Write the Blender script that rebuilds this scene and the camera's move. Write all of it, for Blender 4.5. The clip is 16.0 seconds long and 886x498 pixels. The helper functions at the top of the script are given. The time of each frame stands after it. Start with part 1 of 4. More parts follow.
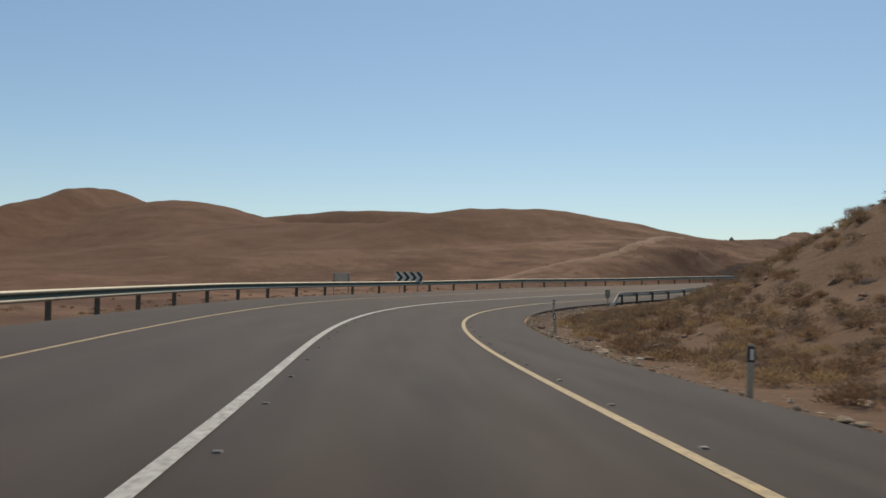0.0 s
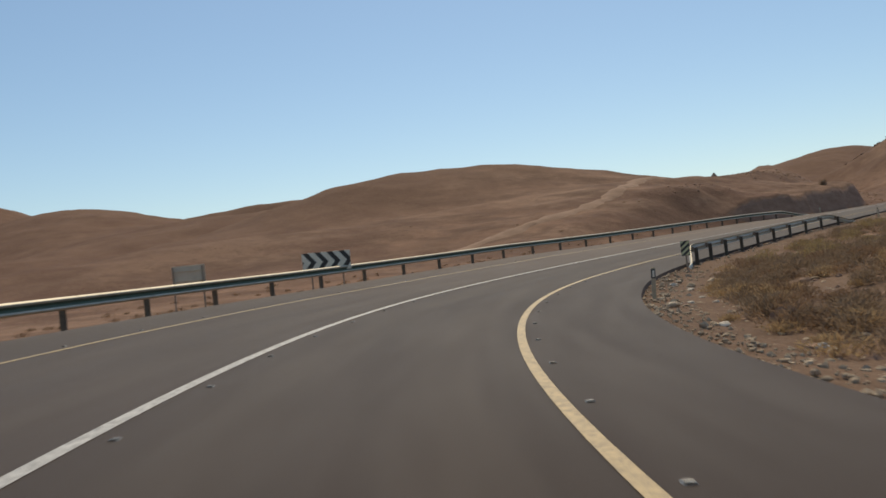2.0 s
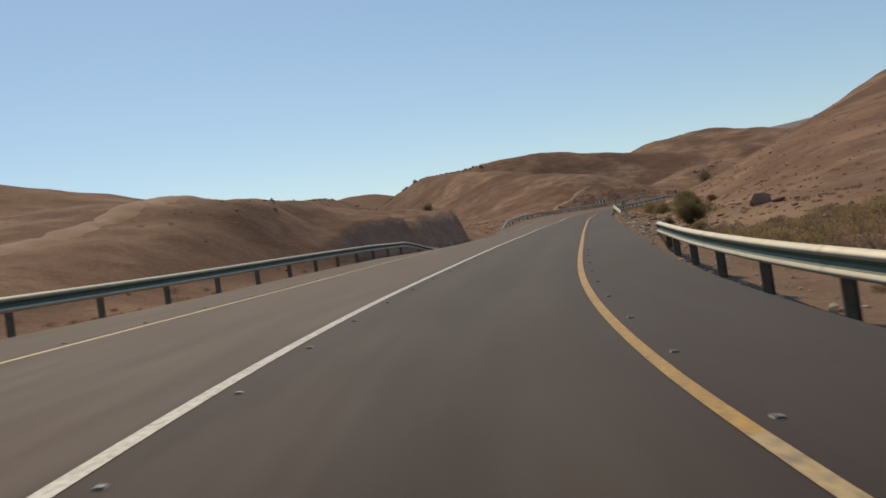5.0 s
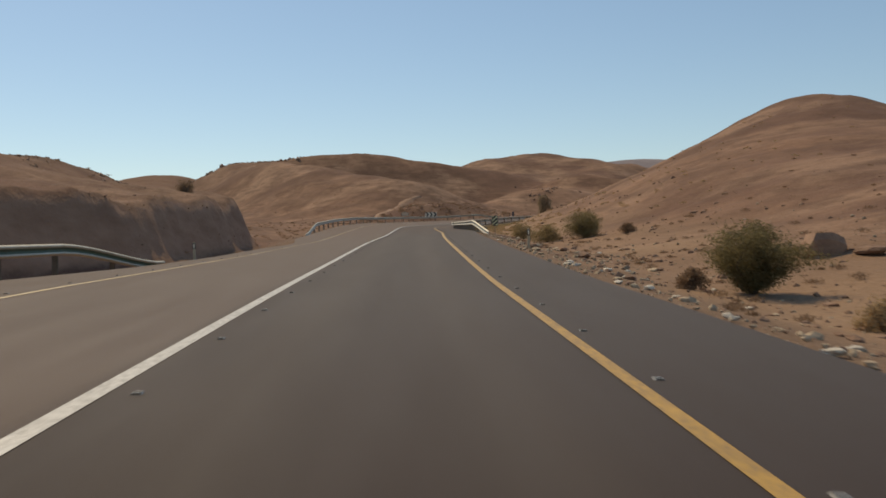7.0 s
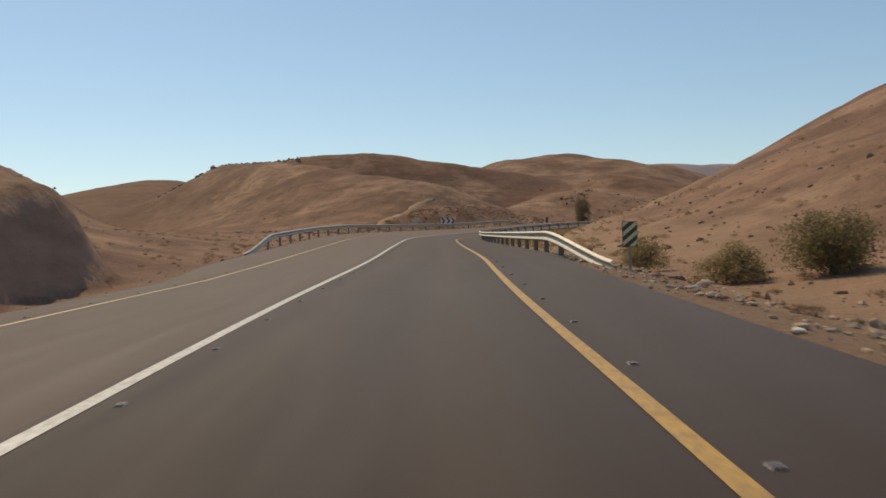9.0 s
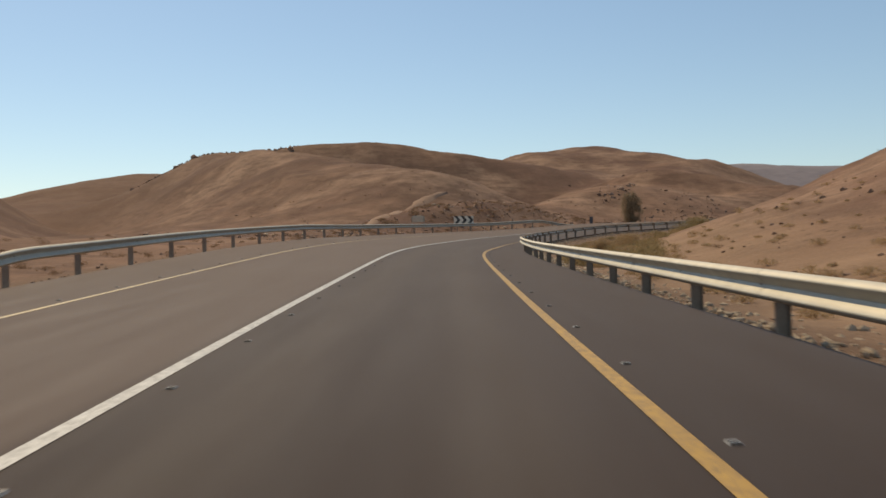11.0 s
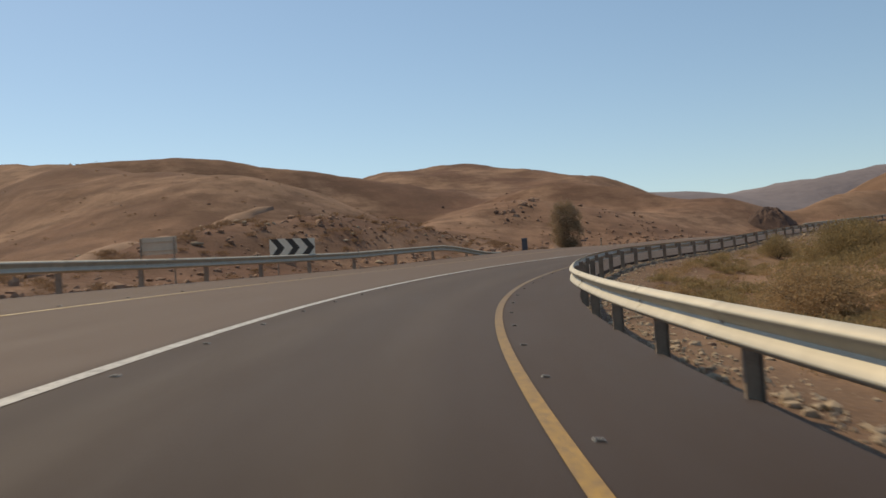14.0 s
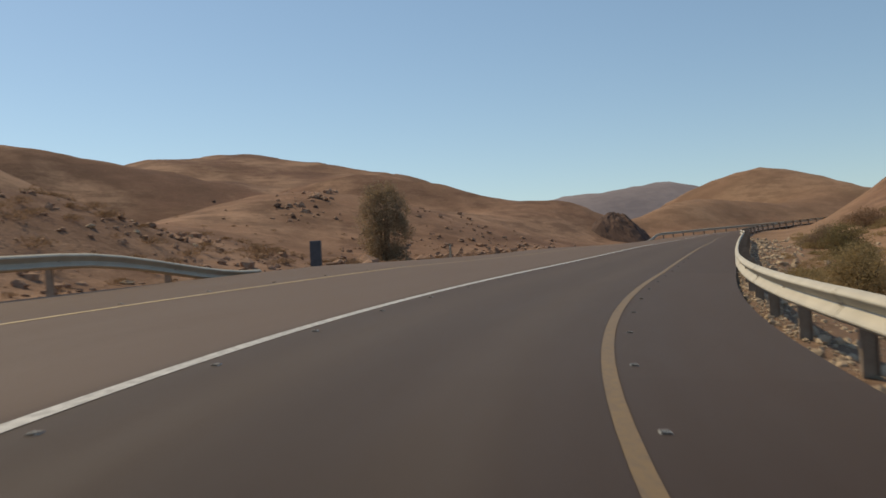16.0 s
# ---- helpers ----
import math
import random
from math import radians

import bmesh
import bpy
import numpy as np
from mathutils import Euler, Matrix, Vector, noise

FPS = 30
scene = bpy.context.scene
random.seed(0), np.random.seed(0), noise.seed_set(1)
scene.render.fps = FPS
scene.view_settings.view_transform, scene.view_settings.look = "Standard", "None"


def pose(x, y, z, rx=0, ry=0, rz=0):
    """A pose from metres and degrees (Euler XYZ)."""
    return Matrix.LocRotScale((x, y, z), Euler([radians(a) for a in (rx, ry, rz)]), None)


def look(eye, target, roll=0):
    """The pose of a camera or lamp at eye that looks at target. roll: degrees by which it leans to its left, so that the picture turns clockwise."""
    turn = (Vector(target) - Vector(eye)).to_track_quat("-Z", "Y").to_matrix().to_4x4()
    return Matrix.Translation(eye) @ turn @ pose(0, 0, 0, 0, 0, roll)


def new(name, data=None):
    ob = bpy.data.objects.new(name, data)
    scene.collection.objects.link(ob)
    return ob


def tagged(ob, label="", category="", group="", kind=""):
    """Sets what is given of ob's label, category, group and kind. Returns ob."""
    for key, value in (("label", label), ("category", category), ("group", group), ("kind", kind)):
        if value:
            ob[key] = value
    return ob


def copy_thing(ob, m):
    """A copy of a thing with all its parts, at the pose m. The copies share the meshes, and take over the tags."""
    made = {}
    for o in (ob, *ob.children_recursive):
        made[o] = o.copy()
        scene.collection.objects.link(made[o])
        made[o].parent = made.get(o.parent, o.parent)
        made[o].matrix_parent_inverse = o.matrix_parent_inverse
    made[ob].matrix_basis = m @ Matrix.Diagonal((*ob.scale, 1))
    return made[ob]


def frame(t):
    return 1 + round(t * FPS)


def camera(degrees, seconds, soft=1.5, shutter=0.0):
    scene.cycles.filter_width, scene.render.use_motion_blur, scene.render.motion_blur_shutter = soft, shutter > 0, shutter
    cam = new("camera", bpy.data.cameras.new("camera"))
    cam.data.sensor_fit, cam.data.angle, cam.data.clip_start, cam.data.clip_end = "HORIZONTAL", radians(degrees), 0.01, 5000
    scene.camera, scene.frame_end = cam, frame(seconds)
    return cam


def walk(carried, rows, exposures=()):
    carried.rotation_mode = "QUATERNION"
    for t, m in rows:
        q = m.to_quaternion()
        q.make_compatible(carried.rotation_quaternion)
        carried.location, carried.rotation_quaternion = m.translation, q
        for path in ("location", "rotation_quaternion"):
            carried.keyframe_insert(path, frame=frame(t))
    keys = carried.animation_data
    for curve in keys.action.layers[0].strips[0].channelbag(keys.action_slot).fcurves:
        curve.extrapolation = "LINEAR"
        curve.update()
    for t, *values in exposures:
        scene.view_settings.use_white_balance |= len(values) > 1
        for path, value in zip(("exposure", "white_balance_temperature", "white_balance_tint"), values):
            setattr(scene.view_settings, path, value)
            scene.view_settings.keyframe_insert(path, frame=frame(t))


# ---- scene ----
cam = camera(50.89, 16.0, soft=1.6, shutter=0.2)
PATH = [
    (0, (0.890, 1.037, 1.121), (-13.245, 15.158, 2.003), 0.83),
    (0.5, (-4.235, 5.678, 1.117), (-18.428, 19.760, 1.617), -1.62),
    (1, (-9.371, 10.350, 1.086), (-23.420, 24.579, 1.505), -2.86),
    (1.5, (-14.382, 15.197, 1.088), (-28.071, 29.774, 1.435), -4.65),
    (2, (-19.150, 20.373, 1.181), (-32.195, 35.527, 1.603), -5.91),
    (2.5, (-23.561, 25.710, 1.261), (-35.656, 41.605, 2.300), -12.83),
    (3, (-27.803, 31.468, 1.300), (-38.707, 48.204, 2.304), -14.96),
    (3.5, (-31.421, 37.484, 1.340), (-40.783, 55.138, 2.175), -17.46),
    (3.7, (-32.768, 39.958, 1.437), (-41.521, 57.919, 2.318), -17.66),
    (4.25, (-36.270, 47.169, 1.574), (-42.918, 66.017, 2.307), -15.34),
    (4.75, (-39.191, 54.114, 1.755), (-44.082, 73.502, 2.200), -10.83),
    (5.25, (-41.536, 61.341, 1.976), (-44.775, 81.076, 2.134), -6.32),
    (5.8, (-43.085, 69.416, 2.269), (-44.750, 89.347, 2.278), -4.00),
    (6, (-43.291, 72.341, 2.343), (-44.885, 92.277, 2.456), -2.15),
    (6.5, (-43.633, 79.636, 2.635), (-43.922, 99.630, 2.226), -0.51),
    (7, (-43.759, 87.059, 2.948), (-43.806, 107.059, 3.008), -1.67),
    (7.5, (-43.990, 94.535, 3.247), (-44.447, 114.523, 3.762), -2.33),
    (8, (-44.163, 102.146, 3.484), (-45.110, 122.110, 4.215), -2.46),
    (8.5, (-44.357, 109.842, 3.824), (-44.647, 129.839, 4.040), -1.82),
    (9.15, (-44.702, 120.391, 4.244), (-45.056, 140.387, 4.458), -1.72),
    (9.65, (-44.948, 128.802, 4.600), (-45.300, 148.797, 4.811), -1.57),
    (10.15, (-45.094, 137.291, 4.941), (-45.308, 157.289, 5.150), -1.40),
    (10.6, (-45.169, 144.922, 5.235), (-45.547, 164.917, 5.442), -1.29),
    (11, (-45.288, 151.583, 5.489), (-45.892, 171.573, 5.696), -1.25),
    (11.5, (-45.570, 159.671, 5.762), (-46.113, 179.659, 6.153), -1.61),
    (12, (-45.823, 167.739, 6.105), (-45.572, 187.736, 6.326), -1.92),
    (12.5, (-45.994, 176.012, 6.353), (-45.641, 196.006, 6.727), -2.54),
    (13, (-45.864, 184.473, 6.625), (-45.022, 204.455, 6.772), -3.10),
    (13.5, (-45.587, 193.140, 6.859), (-43.858, 213.061, 7.266), -3.17),
    (14, (-44.802, 201.838, 7.061), (-42.178, 221.647, 7.906), -3.52),
    (14.5, (-43.611, 210.579, 7.319), (-39.947, 230.237, 7.674), -3.39),
    (15, (-42.175, 218.741, 7.700), (-37.856, 238.259, 8.320), -3.31),
    (15.5, (-40.189, 226.429, 8.080), (-34.590, 245.611, 8.906), -2.49),
    (16, (-37.575, 233.948, 8.537), (-30.658, 252.699, 9.278), -2.75),
]

# the road's bends (1/100 m), grades and banks (percent)
H0 = 0.86198
BEND = [-0.233, -0.254, -0.186, 0.084, -0.416, -0.861, -1.356, -1.640, -1.208, -1.056, -0.980, -0.604, -0.077, 0.042, -0.134, 0.020, -0.074, -0.221, 0.149, 0.135, -0.129, 0.003, -0.218, -0.843, -0.405, -0.712, -1.116, -1.083, -1.692, -0.655, -0.128, -0.142, -0.021, 0.183, 0.176, -0.075, -0.450, -0.763, -0.866, -0.866, -0.866, -0.866, -0.866, -0.866, -0.866, -0.866, -0.866]
GRADE = [0.22, -0.91, 0.89, 1.46, 1.78, 2.93, 3.89, 3.46, 3.89, 3.71, 4.11, 4.15, 3.36, 3.99, 4.74, 4.29, 5.00, 3.68, 4.16, 5.73, 5.73, 5.73, 5.73, 5.73]
BANK = [-0.38, 0.29, -2.79, -4.59, -4.89, -6.17, -3.65, -1.76, 2.94, 4.56, 0.48, -3.98, -7.80, -7.14, -4.82, -7.01, -2.80, -1.89, -0.02, 2.23, 2.23, 2.23, 2.23, 2.23]

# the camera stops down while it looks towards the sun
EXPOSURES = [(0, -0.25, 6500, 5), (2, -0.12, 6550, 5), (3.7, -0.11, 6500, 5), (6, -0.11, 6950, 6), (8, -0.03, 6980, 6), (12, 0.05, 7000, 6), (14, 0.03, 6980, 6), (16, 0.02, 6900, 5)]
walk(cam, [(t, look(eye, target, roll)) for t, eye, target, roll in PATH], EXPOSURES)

# ---- sky, sun and exposure ----
SUN_AZ, SUN_EL = 33.0, 50.0   # degrees left of +y, degrees up
sun_way = Vector((-math.sin(radians(SUN_AZ)) * math.cos(radians(SUN_EL)),
                  math.cos(radians(SUN_AZ)) * math.cos(radians(SUN_EL)), math.sin(radians(SUN_EL))))
world = bpy.data.worlds.new("sky")
scene.world = world
world.use_nodes = True
wn = world.node_tree
sky = wn.nodes.new("ShaderNodeTexSky")
sky.sky_type = "NISHITA"
sky.sun_disc = False
sky.sun_elevation = radians(SUN_EL)
sky.sun_rotation = radians(-SUN_AZ)
sky.air_density, sky.dust_density, sky.ozone_density, sky.altitude = 1.0, 0.4, 2.0, 300
wn.nodes["Background"].inputs["Strength"].default_value = 0.106
veil = wn.nodes.new("ShaderNodeMix")   # the thin even haze of a dusty noon
veil.data_type = "RGBA"
veil.inputs["Factor"].default_value = 0.12
veil.inputs[7].default_value = (3.5, 5.4, 7.3, 1)
wn.links.new(sky.outputs[0], veil.inputs[6])
wn.links.new(veil.outputs[2], wn.nodes["Background"].inputs["Color"])
sun = new("sun", bpy.data.lights.new("sun", "SUN"))
sun.data.energy, sun.data.angle, sun.data.color = 3.25, radians(0.53), (1.0, 0.80, 0.55)
sun.matrix_world = look(sun_way * 100, (0, 0, 0))


# ---- materials ----
def material(name, rough=0.8, metal=0.0):
    m = bpy.data.materials.new(name)
    m.use_nodes = True
    nt = m.node_tree
    b = nt.nodes["Principled BSDF"]
    b.inputs["Roughness"].default_value, b.inputs["Metallic"].default_value = rough, metal
    return m, nt, b


def node(nt, kind, **values):
    n = nt.nodes.new("ShaderNode" + kind)
    for key, value in values.items():
        n.inputs[key.replace("_", " ")].default_value = value
    return n


def noise_of(nt, vector, scale, detail=4.0, rough=0.55):
    n = node(nt, "TexNoise", Scale=scale, Detail=detail, Roughness=rough)
    nt.links.new(vector, n.inputs["Vector"])
    return n.outputs["Fac"]


def ramp(nt, fac, *stops):
    r = nt.nodes.new("ShaderNodeValToRGB")
    e = r.color_ramp.elements
    while len(e) < len(stops):
        e.new(0.5)
    for spot, (at, colour) in zip(e, stops):
        spot.position = at
        spot.color = (*colour, 1) if len(colour) == 3 else colour
    nt.links.new(fac, r.inputs["Fac"])
    return r.outputs["Color"]


def mix(nt, fac, a, b, how="MIX"):
    m = nt.nodes.new("ShaderNodeMix")
    m.data_type, m.blend_type = "RGBA", how
    for sock, value in ((m.inputs["Factor"], fac), (m.inputs[6], a), (m.inputs[7], b)):
        if isinstance(value, bpy.types.NodeSocket):
            nt.links.new(value, sock)
        else:
            sock.default_value = value if isinstance(value, float) else (*value, 1)
    return m.outputs[2]


def bump(nt, b, height, strength=0.3, distance=0.02):
    n = node(nt, "Bump", Strength=strength, Distance=distance)
    nt.links.new(height, n.inputs["Height"])
    nt.links.new(n.outputs["Normal"], b.inputs["Normal"])


def place_of(nt, local=False):
    if local:
        return nt.nodes.new("ShaderNodeTexCoord").outputs["Object"]
    return nt.nodes.new("ShaderNodeNewGeometry").outputs["Position"]


def mottled(name, dark, light, scale=6.0, rough=0.85, metal=0.0, fine=60.0, relief=0.3, depth=0.01, local=True, vary=0.0):
    """A surface of two tones at two scales, with fine relief."""
    m, nt, b = material(name, rough, metal)
    p = place_of(nt, local)
    c = ramp(nt, noise_of(nt, p, scale), (0.32, dark), (0.68, light))
    grain = noise_of(nt, p, fine, 3.0)
    c = mix(nt, 0.35, c, ramp(nt, grain, (0.3, dark), (0.7, light)))
    if vary:
        info = nt.nodes.new("ShaderNodeObjectInfo")
        hsv = node(nt, "HueSaturation")
        span = node(nt, "MapRange", To_Min=1 - vary, To_Max=1 + vary)
        nt.links.new(info.outputs["Random"], span.inputs["Value"])
        nt.links.new(span.outputs[0], hsv.inputs["Value"])
        nt.links.new(c, hsv.inputs["Color"])
        c = hsv.outputs["Color"]
    nt.links.new(c, b.inputs["Base Color"])
    if relief:
        bump(nt, b, grain, relief, depth)
    return m


def make_asphalt():
    """Worn asphalt: fine grit, dusty wheel tracks and streaks that run with the lanes."""
    m, nt, b = material("asphalt", 0.85)
    p = place_of(nt)
    lane = nt.nodes.new("ShaderNodeAttribute")
    lane.attribute_name = "lane"
    run = lane.outputs["Vector"]
    c = ramp(nt, noise_of(nt, run, 1.3, 5.0, 0.6), (0.3, (0.0245, 0.0135, 0.0098)), (0.7, (0.0335, 0.0188, 0.0138)))
    grit = noise_of(nt, p, 90.0, 2.0)
    c = mix(nt, 0.45, c, ramp(nt, grit, (0.35, (0.0125, 0.0071, 0.0052)), (0.65, (0.0455, 0.0262, 0.0192))))
    stain = ramp(nt, noise_of(nt, p, 0.7, 6.0, 0.65), (0.60, (0, 0, 0)), (0.78, (0.7,) * 3))
    c = mix(nt, stain, c, mix(nt, 0.5, c, (0.027, 0.021, 0.015)))
    where = nt.nodes.new("ShaderNodeAttribute")
    where.attribute_name = "track"
    streak = mix(nt, 1.0, where.outputs["Color"], ramp(nt, noise_of(nt, run, 0.8, 4.0), (0.3, (0.55,) * 3), (0.7, (0.9,) * 3)), "MULTIPLY")
    c = mix(nt, mix(nt, 1.0, streak, (0.4, 0.4, 0.4), "MULTIPLY"), c, (0.080, 0.058, 0.040))
    lane_glare = nt.nodes.new("ShaderNodeAttribute")   # glare on the oncoming lane, put into the colour as a paler tone
    lane_glare.attribute_name = "lane_glare"
    c = mix(nt, lane_glare.outputs["Fac"], c, mix(nt, 0.8, c, (0.112, 0.074, 0.053)))
    nt.links.new(c, b.inputs["Base Color"])
    nt.links.new(ramp(nt, noise_of(nt, run, 2.0, 4.0), (0.3, (0.80,) * 3), (0.7, (0.90,) * 3)), b.inputs["Roughness"])
    b.inputs["Specular IOR Level"].default_value = 0.34
    # a film of pale dust that shows at a low angle
    b.inputs["Sheen Weight"].default_value, b.inputs["Sheen Roughness"].default_value = 0.3, 0.28
    b.inputs["Sheen Tint"].default_value = (1.0, 0.75, 0.60, 1)
    bump(nt, b, grit, 0.25, 0.006)
    return m


def make_ground():
    """Stony desert soil: red-brown and tan patches, pebbles, dark scrub specks."""
    m, nt, b = material("desert_soil", 0.95)
    p = place_of(nt)
    c = ramp(nt, noise_of(nt, p, 0.035, 6.0, 0.6), (0.3, (0.158, 0.085, 0.053)), (0.52, (0.230, 0.130, 0.082)), (0.72, (0.322, 0.200, 0.130)))
    c = mix(nt, 0.45, c, ramp(nt, noise_of(nt, p, 0.45, 5.0), (0.3, (0.118, 0.065, 0.043)), (0.7, (0.330, 0.205, 0.138))))
    # broad patches of darker varnished stone and pale dust
    patch = noise_of(nt, p, 0.026, 7.0, 0.6)
    c = mix(nt, ramp(nt, patch, (0.45, (0, 0, 0)), (0.56, (0.8,) * 3)), c, (0.112, 0.059, 0.043))
    c = mix(nt, ramp(nt, noise_of(nt, p, 0.05, 7.0, 0.66), (0.51, (0, 0, 0)), (0.62, (0.62,) * 3)), c, (0.372, 0.240, 0.160))
    # broken ledges and gullies: mottling at the size of a few metres
    c = mix(nt, 0.5, c, ramp(nt, noise_of(nt, p, 0.16, 9.0, 0.72), (0.36, (0.50,) * 3), (0.52, (1.0,) * 3), (0.70, (1.5,) * 3)), "MULTIPLY")
    # thin ledges of dark stone and scrub that keep to a level along the slopes
    level = node(nt, "Mapping", Scale=(0.16, 0.16, 0.75))
    nt.links.new(p, level.inputs["Vector"])
    ledge = noise_of(nt, level.outputs[0], 1.0, 9.0, 0.68)
    c = mix(nt, ramp(nt, ledge, (0.50, (0, 0, 0)), (0.60, (0.62,) * 3)), c, (0.092, 0.050, 0.034))
    c = mix(nt, ramp(nt, noise_of(nt, p, 0.9, 6.0, 0.7), (0.56, (0, 0, 0)), (0.66, (0.5,) * 3)), c, (0.088, 0.052, 0.034))
    # three ground colours: pale sand of the flats, darker dull brown over the west hills, grey-brown scrub soil
    soil = nt.nodes.new("ShaderNodeAttribute")
    soil.attribute_name = "soil"
    kinds = nt.nodes.new("ShaderNodeSeparateXYZ")
    nt.links.new(soil.outputs["Vector"], kinds.inputs[0])
    mottle = noise_of(nt, p, 0.22, 6.0, 0.6)
    sand = ramp(nt, mottle, (0.3, (0.265, 0.171, 0.103)), (0.7, (0.388, 0.260, 0.160)))
    brown = ramp(nt, mottle, (0.3, (0.130, 0.071, 0.046)), (0.7, (0.184, 0.105, 0.068)))
    drab = ramp(nt, mottle, (0.3, (0.122, 0.080, 0.053)), (0.7, (0.208, 0.142, 0.094)))
    for axis, colour in (("X", sand), ("Y", brown), ("Z", drab)):
        c = mix(nt, kinds.outputs[axis], c, colour)
    v = node(nt, "TexVoronoi", Scale=1.6)
    nt.links.new(p, v.inputs["Vector"])
    speck = ramp(nt, v.outputs["Distance"], (0.10, (1, 1, 1)), (0.24, (0, 0, 0)))
    some = ramp(nt, noise_of(nt, p, 0.11, 3.0), (0.48, (0, 0, 0)), (0.62, (1, 1, 1)))
    c = mix(nt, mix(nt, 1.0, speck, some, "MULTIPLY"), c, (0.106, 0.066, 0.041))
    peb = node(nt, "TexVoronoi", Scale=9.0)
    nt.links.new(p, peb.inputs["Vector"])
    c = mix(nt, 0.2, c, ramp(nt, peb.outputs["Distance"], (0.1, (0.381, 0.243, 0.159)), (0.6, (0.137, 0.071, 0.045))))
    # steep cut faces: paler rock colour stands in for light on the shaded wall
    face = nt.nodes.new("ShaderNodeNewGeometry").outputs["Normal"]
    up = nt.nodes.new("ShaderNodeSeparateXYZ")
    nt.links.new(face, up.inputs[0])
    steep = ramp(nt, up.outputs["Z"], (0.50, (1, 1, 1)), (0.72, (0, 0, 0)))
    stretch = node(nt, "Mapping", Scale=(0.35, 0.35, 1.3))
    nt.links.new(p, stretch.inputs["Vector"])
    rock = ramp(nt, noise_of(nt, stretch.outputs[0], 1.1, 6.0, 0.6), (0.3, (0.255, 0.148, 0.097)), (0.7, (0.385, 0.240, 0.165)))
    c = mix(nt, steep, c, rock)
    nt.links.new(c, b.inputs["Base Color"])
    b.inputs["Specular IOR Level"].default_value = 0.15
    rough_ = mix(nt, 0.35, noise_of(nt, p, 0.13, 7.0, 0.6), noise_of(nt, p, 0.8, 8.0, 0.62))
    bump(nt, b, mix(nt, 0.03, rough_, peb.outputs["Distance"]), 0.55, 0.7)
    return m


def make_paint(name, colour, worn):
    m, nt, b = material(name, 0.55)
    p = place_of(nt)
    gaps = ramp(nt, noise_of(nt, p, 14.0, 5.0, 0.7), (0.43, (0, 0, 0)), (0.68, (1, 1, 1)))
    c = mix(nt, gaps, ramp(nt, noise_of(nt, p, 2.0), (0.3, tuple(v * 0.82 for v in colour)), (0.7, colour)), worn)
    grime = nt.nodes.new("ShaderNodeAttribute")   # stretches where tyres have dulled the paint
    grime.attribute_name = "grime"
    c = mix(nt, grime.outputs["Fac"], c, mix(nt, 0.7, c, (0.092, 0.066, 0.040)))
    nt.links.new(c, b.inputs["Base Color"])
    bump(nt, b, noise_of(nt, p, 90.0, 2.0), 0.2, 0.004)
    return m


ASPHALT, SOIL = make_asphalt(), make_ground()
WHITE_PAINT = make_paint("white_road_paint", (0.62, 0.60, 0.56), (0.20, 0.185, 0.17))
YELLOW_PAINT = make_paint("yellow_road_paint", (0.54, 0.31, 0.045), (0.20, 0.125, 0.05))
# paler yellow: the faded oncoming line, and glare painted into the first bend's line
FADED_GLARE_PAINT = make_paint("faded_glare_yellow_paint", (0.54, 0.385, 0.17), (0.18, 0.13, 0.07))
ZINC = mottled("galvanised_steel", (0.45, 0.41, 0.325), (0.58, 0.535, 0.43), 3.0, 0.55, 0.28, 40.0, 0.05, 0.002, vary=0.05)
POST_STEEL = mottled("weathered_post_steel", (0.24, 0.18, 0.132), (0.38, 0.295, 0.22), 5.0, 0.75, 0.1, 50.0, 0.1, 0.002, vary=0.1)

def sstep(a, b, v):
    q = np.clip((v - a) / (b - a), 0, 1)
    return q * q * (3 - 2 * q)


def hill_field(x, y, hills):
    """Rounded hills that run into one another, the higher one winning where two meet."""
    total = np.zeros_like(x)
    for hx, hy, high, long, wide, turn in hills:
        c, s = math.cos(math.radians(turn)), math.sin(math.radians(turn))
        u, v = (x - hx) * c + (y - hy) * s, (y - hy) * c - (x - hx) * s
        q = (u / long) ** 2 + (v / wide) ** 2
        total += (high * np.exp(-0.5 * q ** 0.9)) ** 3
    return np.cbrt(total)


def base_level(y):
    """The valley floor, which climbs along the road."""
    return np.interp(y, [-400, 0, 60, 160, 330, 600, 3000], [-4, -0.6, 1.2, 4.6, 10.5, 14.0, 16.0])

# ---- the road's line ----
LANE, LEFT_LINE, LEFT_EDGE, RIGHT_EDGE = 3.7, -4.08, -6.75, 5.75
S0, STEP = -20.0, 1.0
ALONG = np.arange(S0, 440.0, STEP)


def left_edge(s):
    return LEFT_EDGE + 1.15 * (sstep(118, 133, s) - sstep(160, 172, s))


def right_edge(s):
    """The asphalt's right edge, which wanders as the shoulder widens and narrows."""
    return np.interp(s, [-20, 34, 52, 100, 116, 138, 150, 176, 207, 217, 240, 262, 300], [5.85, 5.92, 6.0, 5.72, 5.7, 5.45, 5.5, 5.8, 5.78, 5.42, 5.36, 5.62, 5.7])


def road_line():
    knots, slow = S0 + 10.0 * np.arange(len(BEND)), S0 + 20.0 * np.arange(len(GRADE))
    k, g = np.interp(ALONG, knots, BEND) / 100, np.interp(ALONG, slow, GRADE) / 100
    start = int(-S0)
    total = lambda v: np.r_[0, np.cumsum((v[1:] + v[:-1]) / 2)]
    h = total(k)
    h = h - h[start] + H0
    px, py, pz = total(-np.sin(h)), total(np.cos(h)), total(g)
    line = np.stack([px - px[start], py - py[start], pz - pz[start]], -1)
    side = np.stack([np.cos(h), np.sin(h), np.interp(ALONG, slow, BANK) / 100], -1)
    return line, side, h


LINE, SIDE, HEADING = road_line()


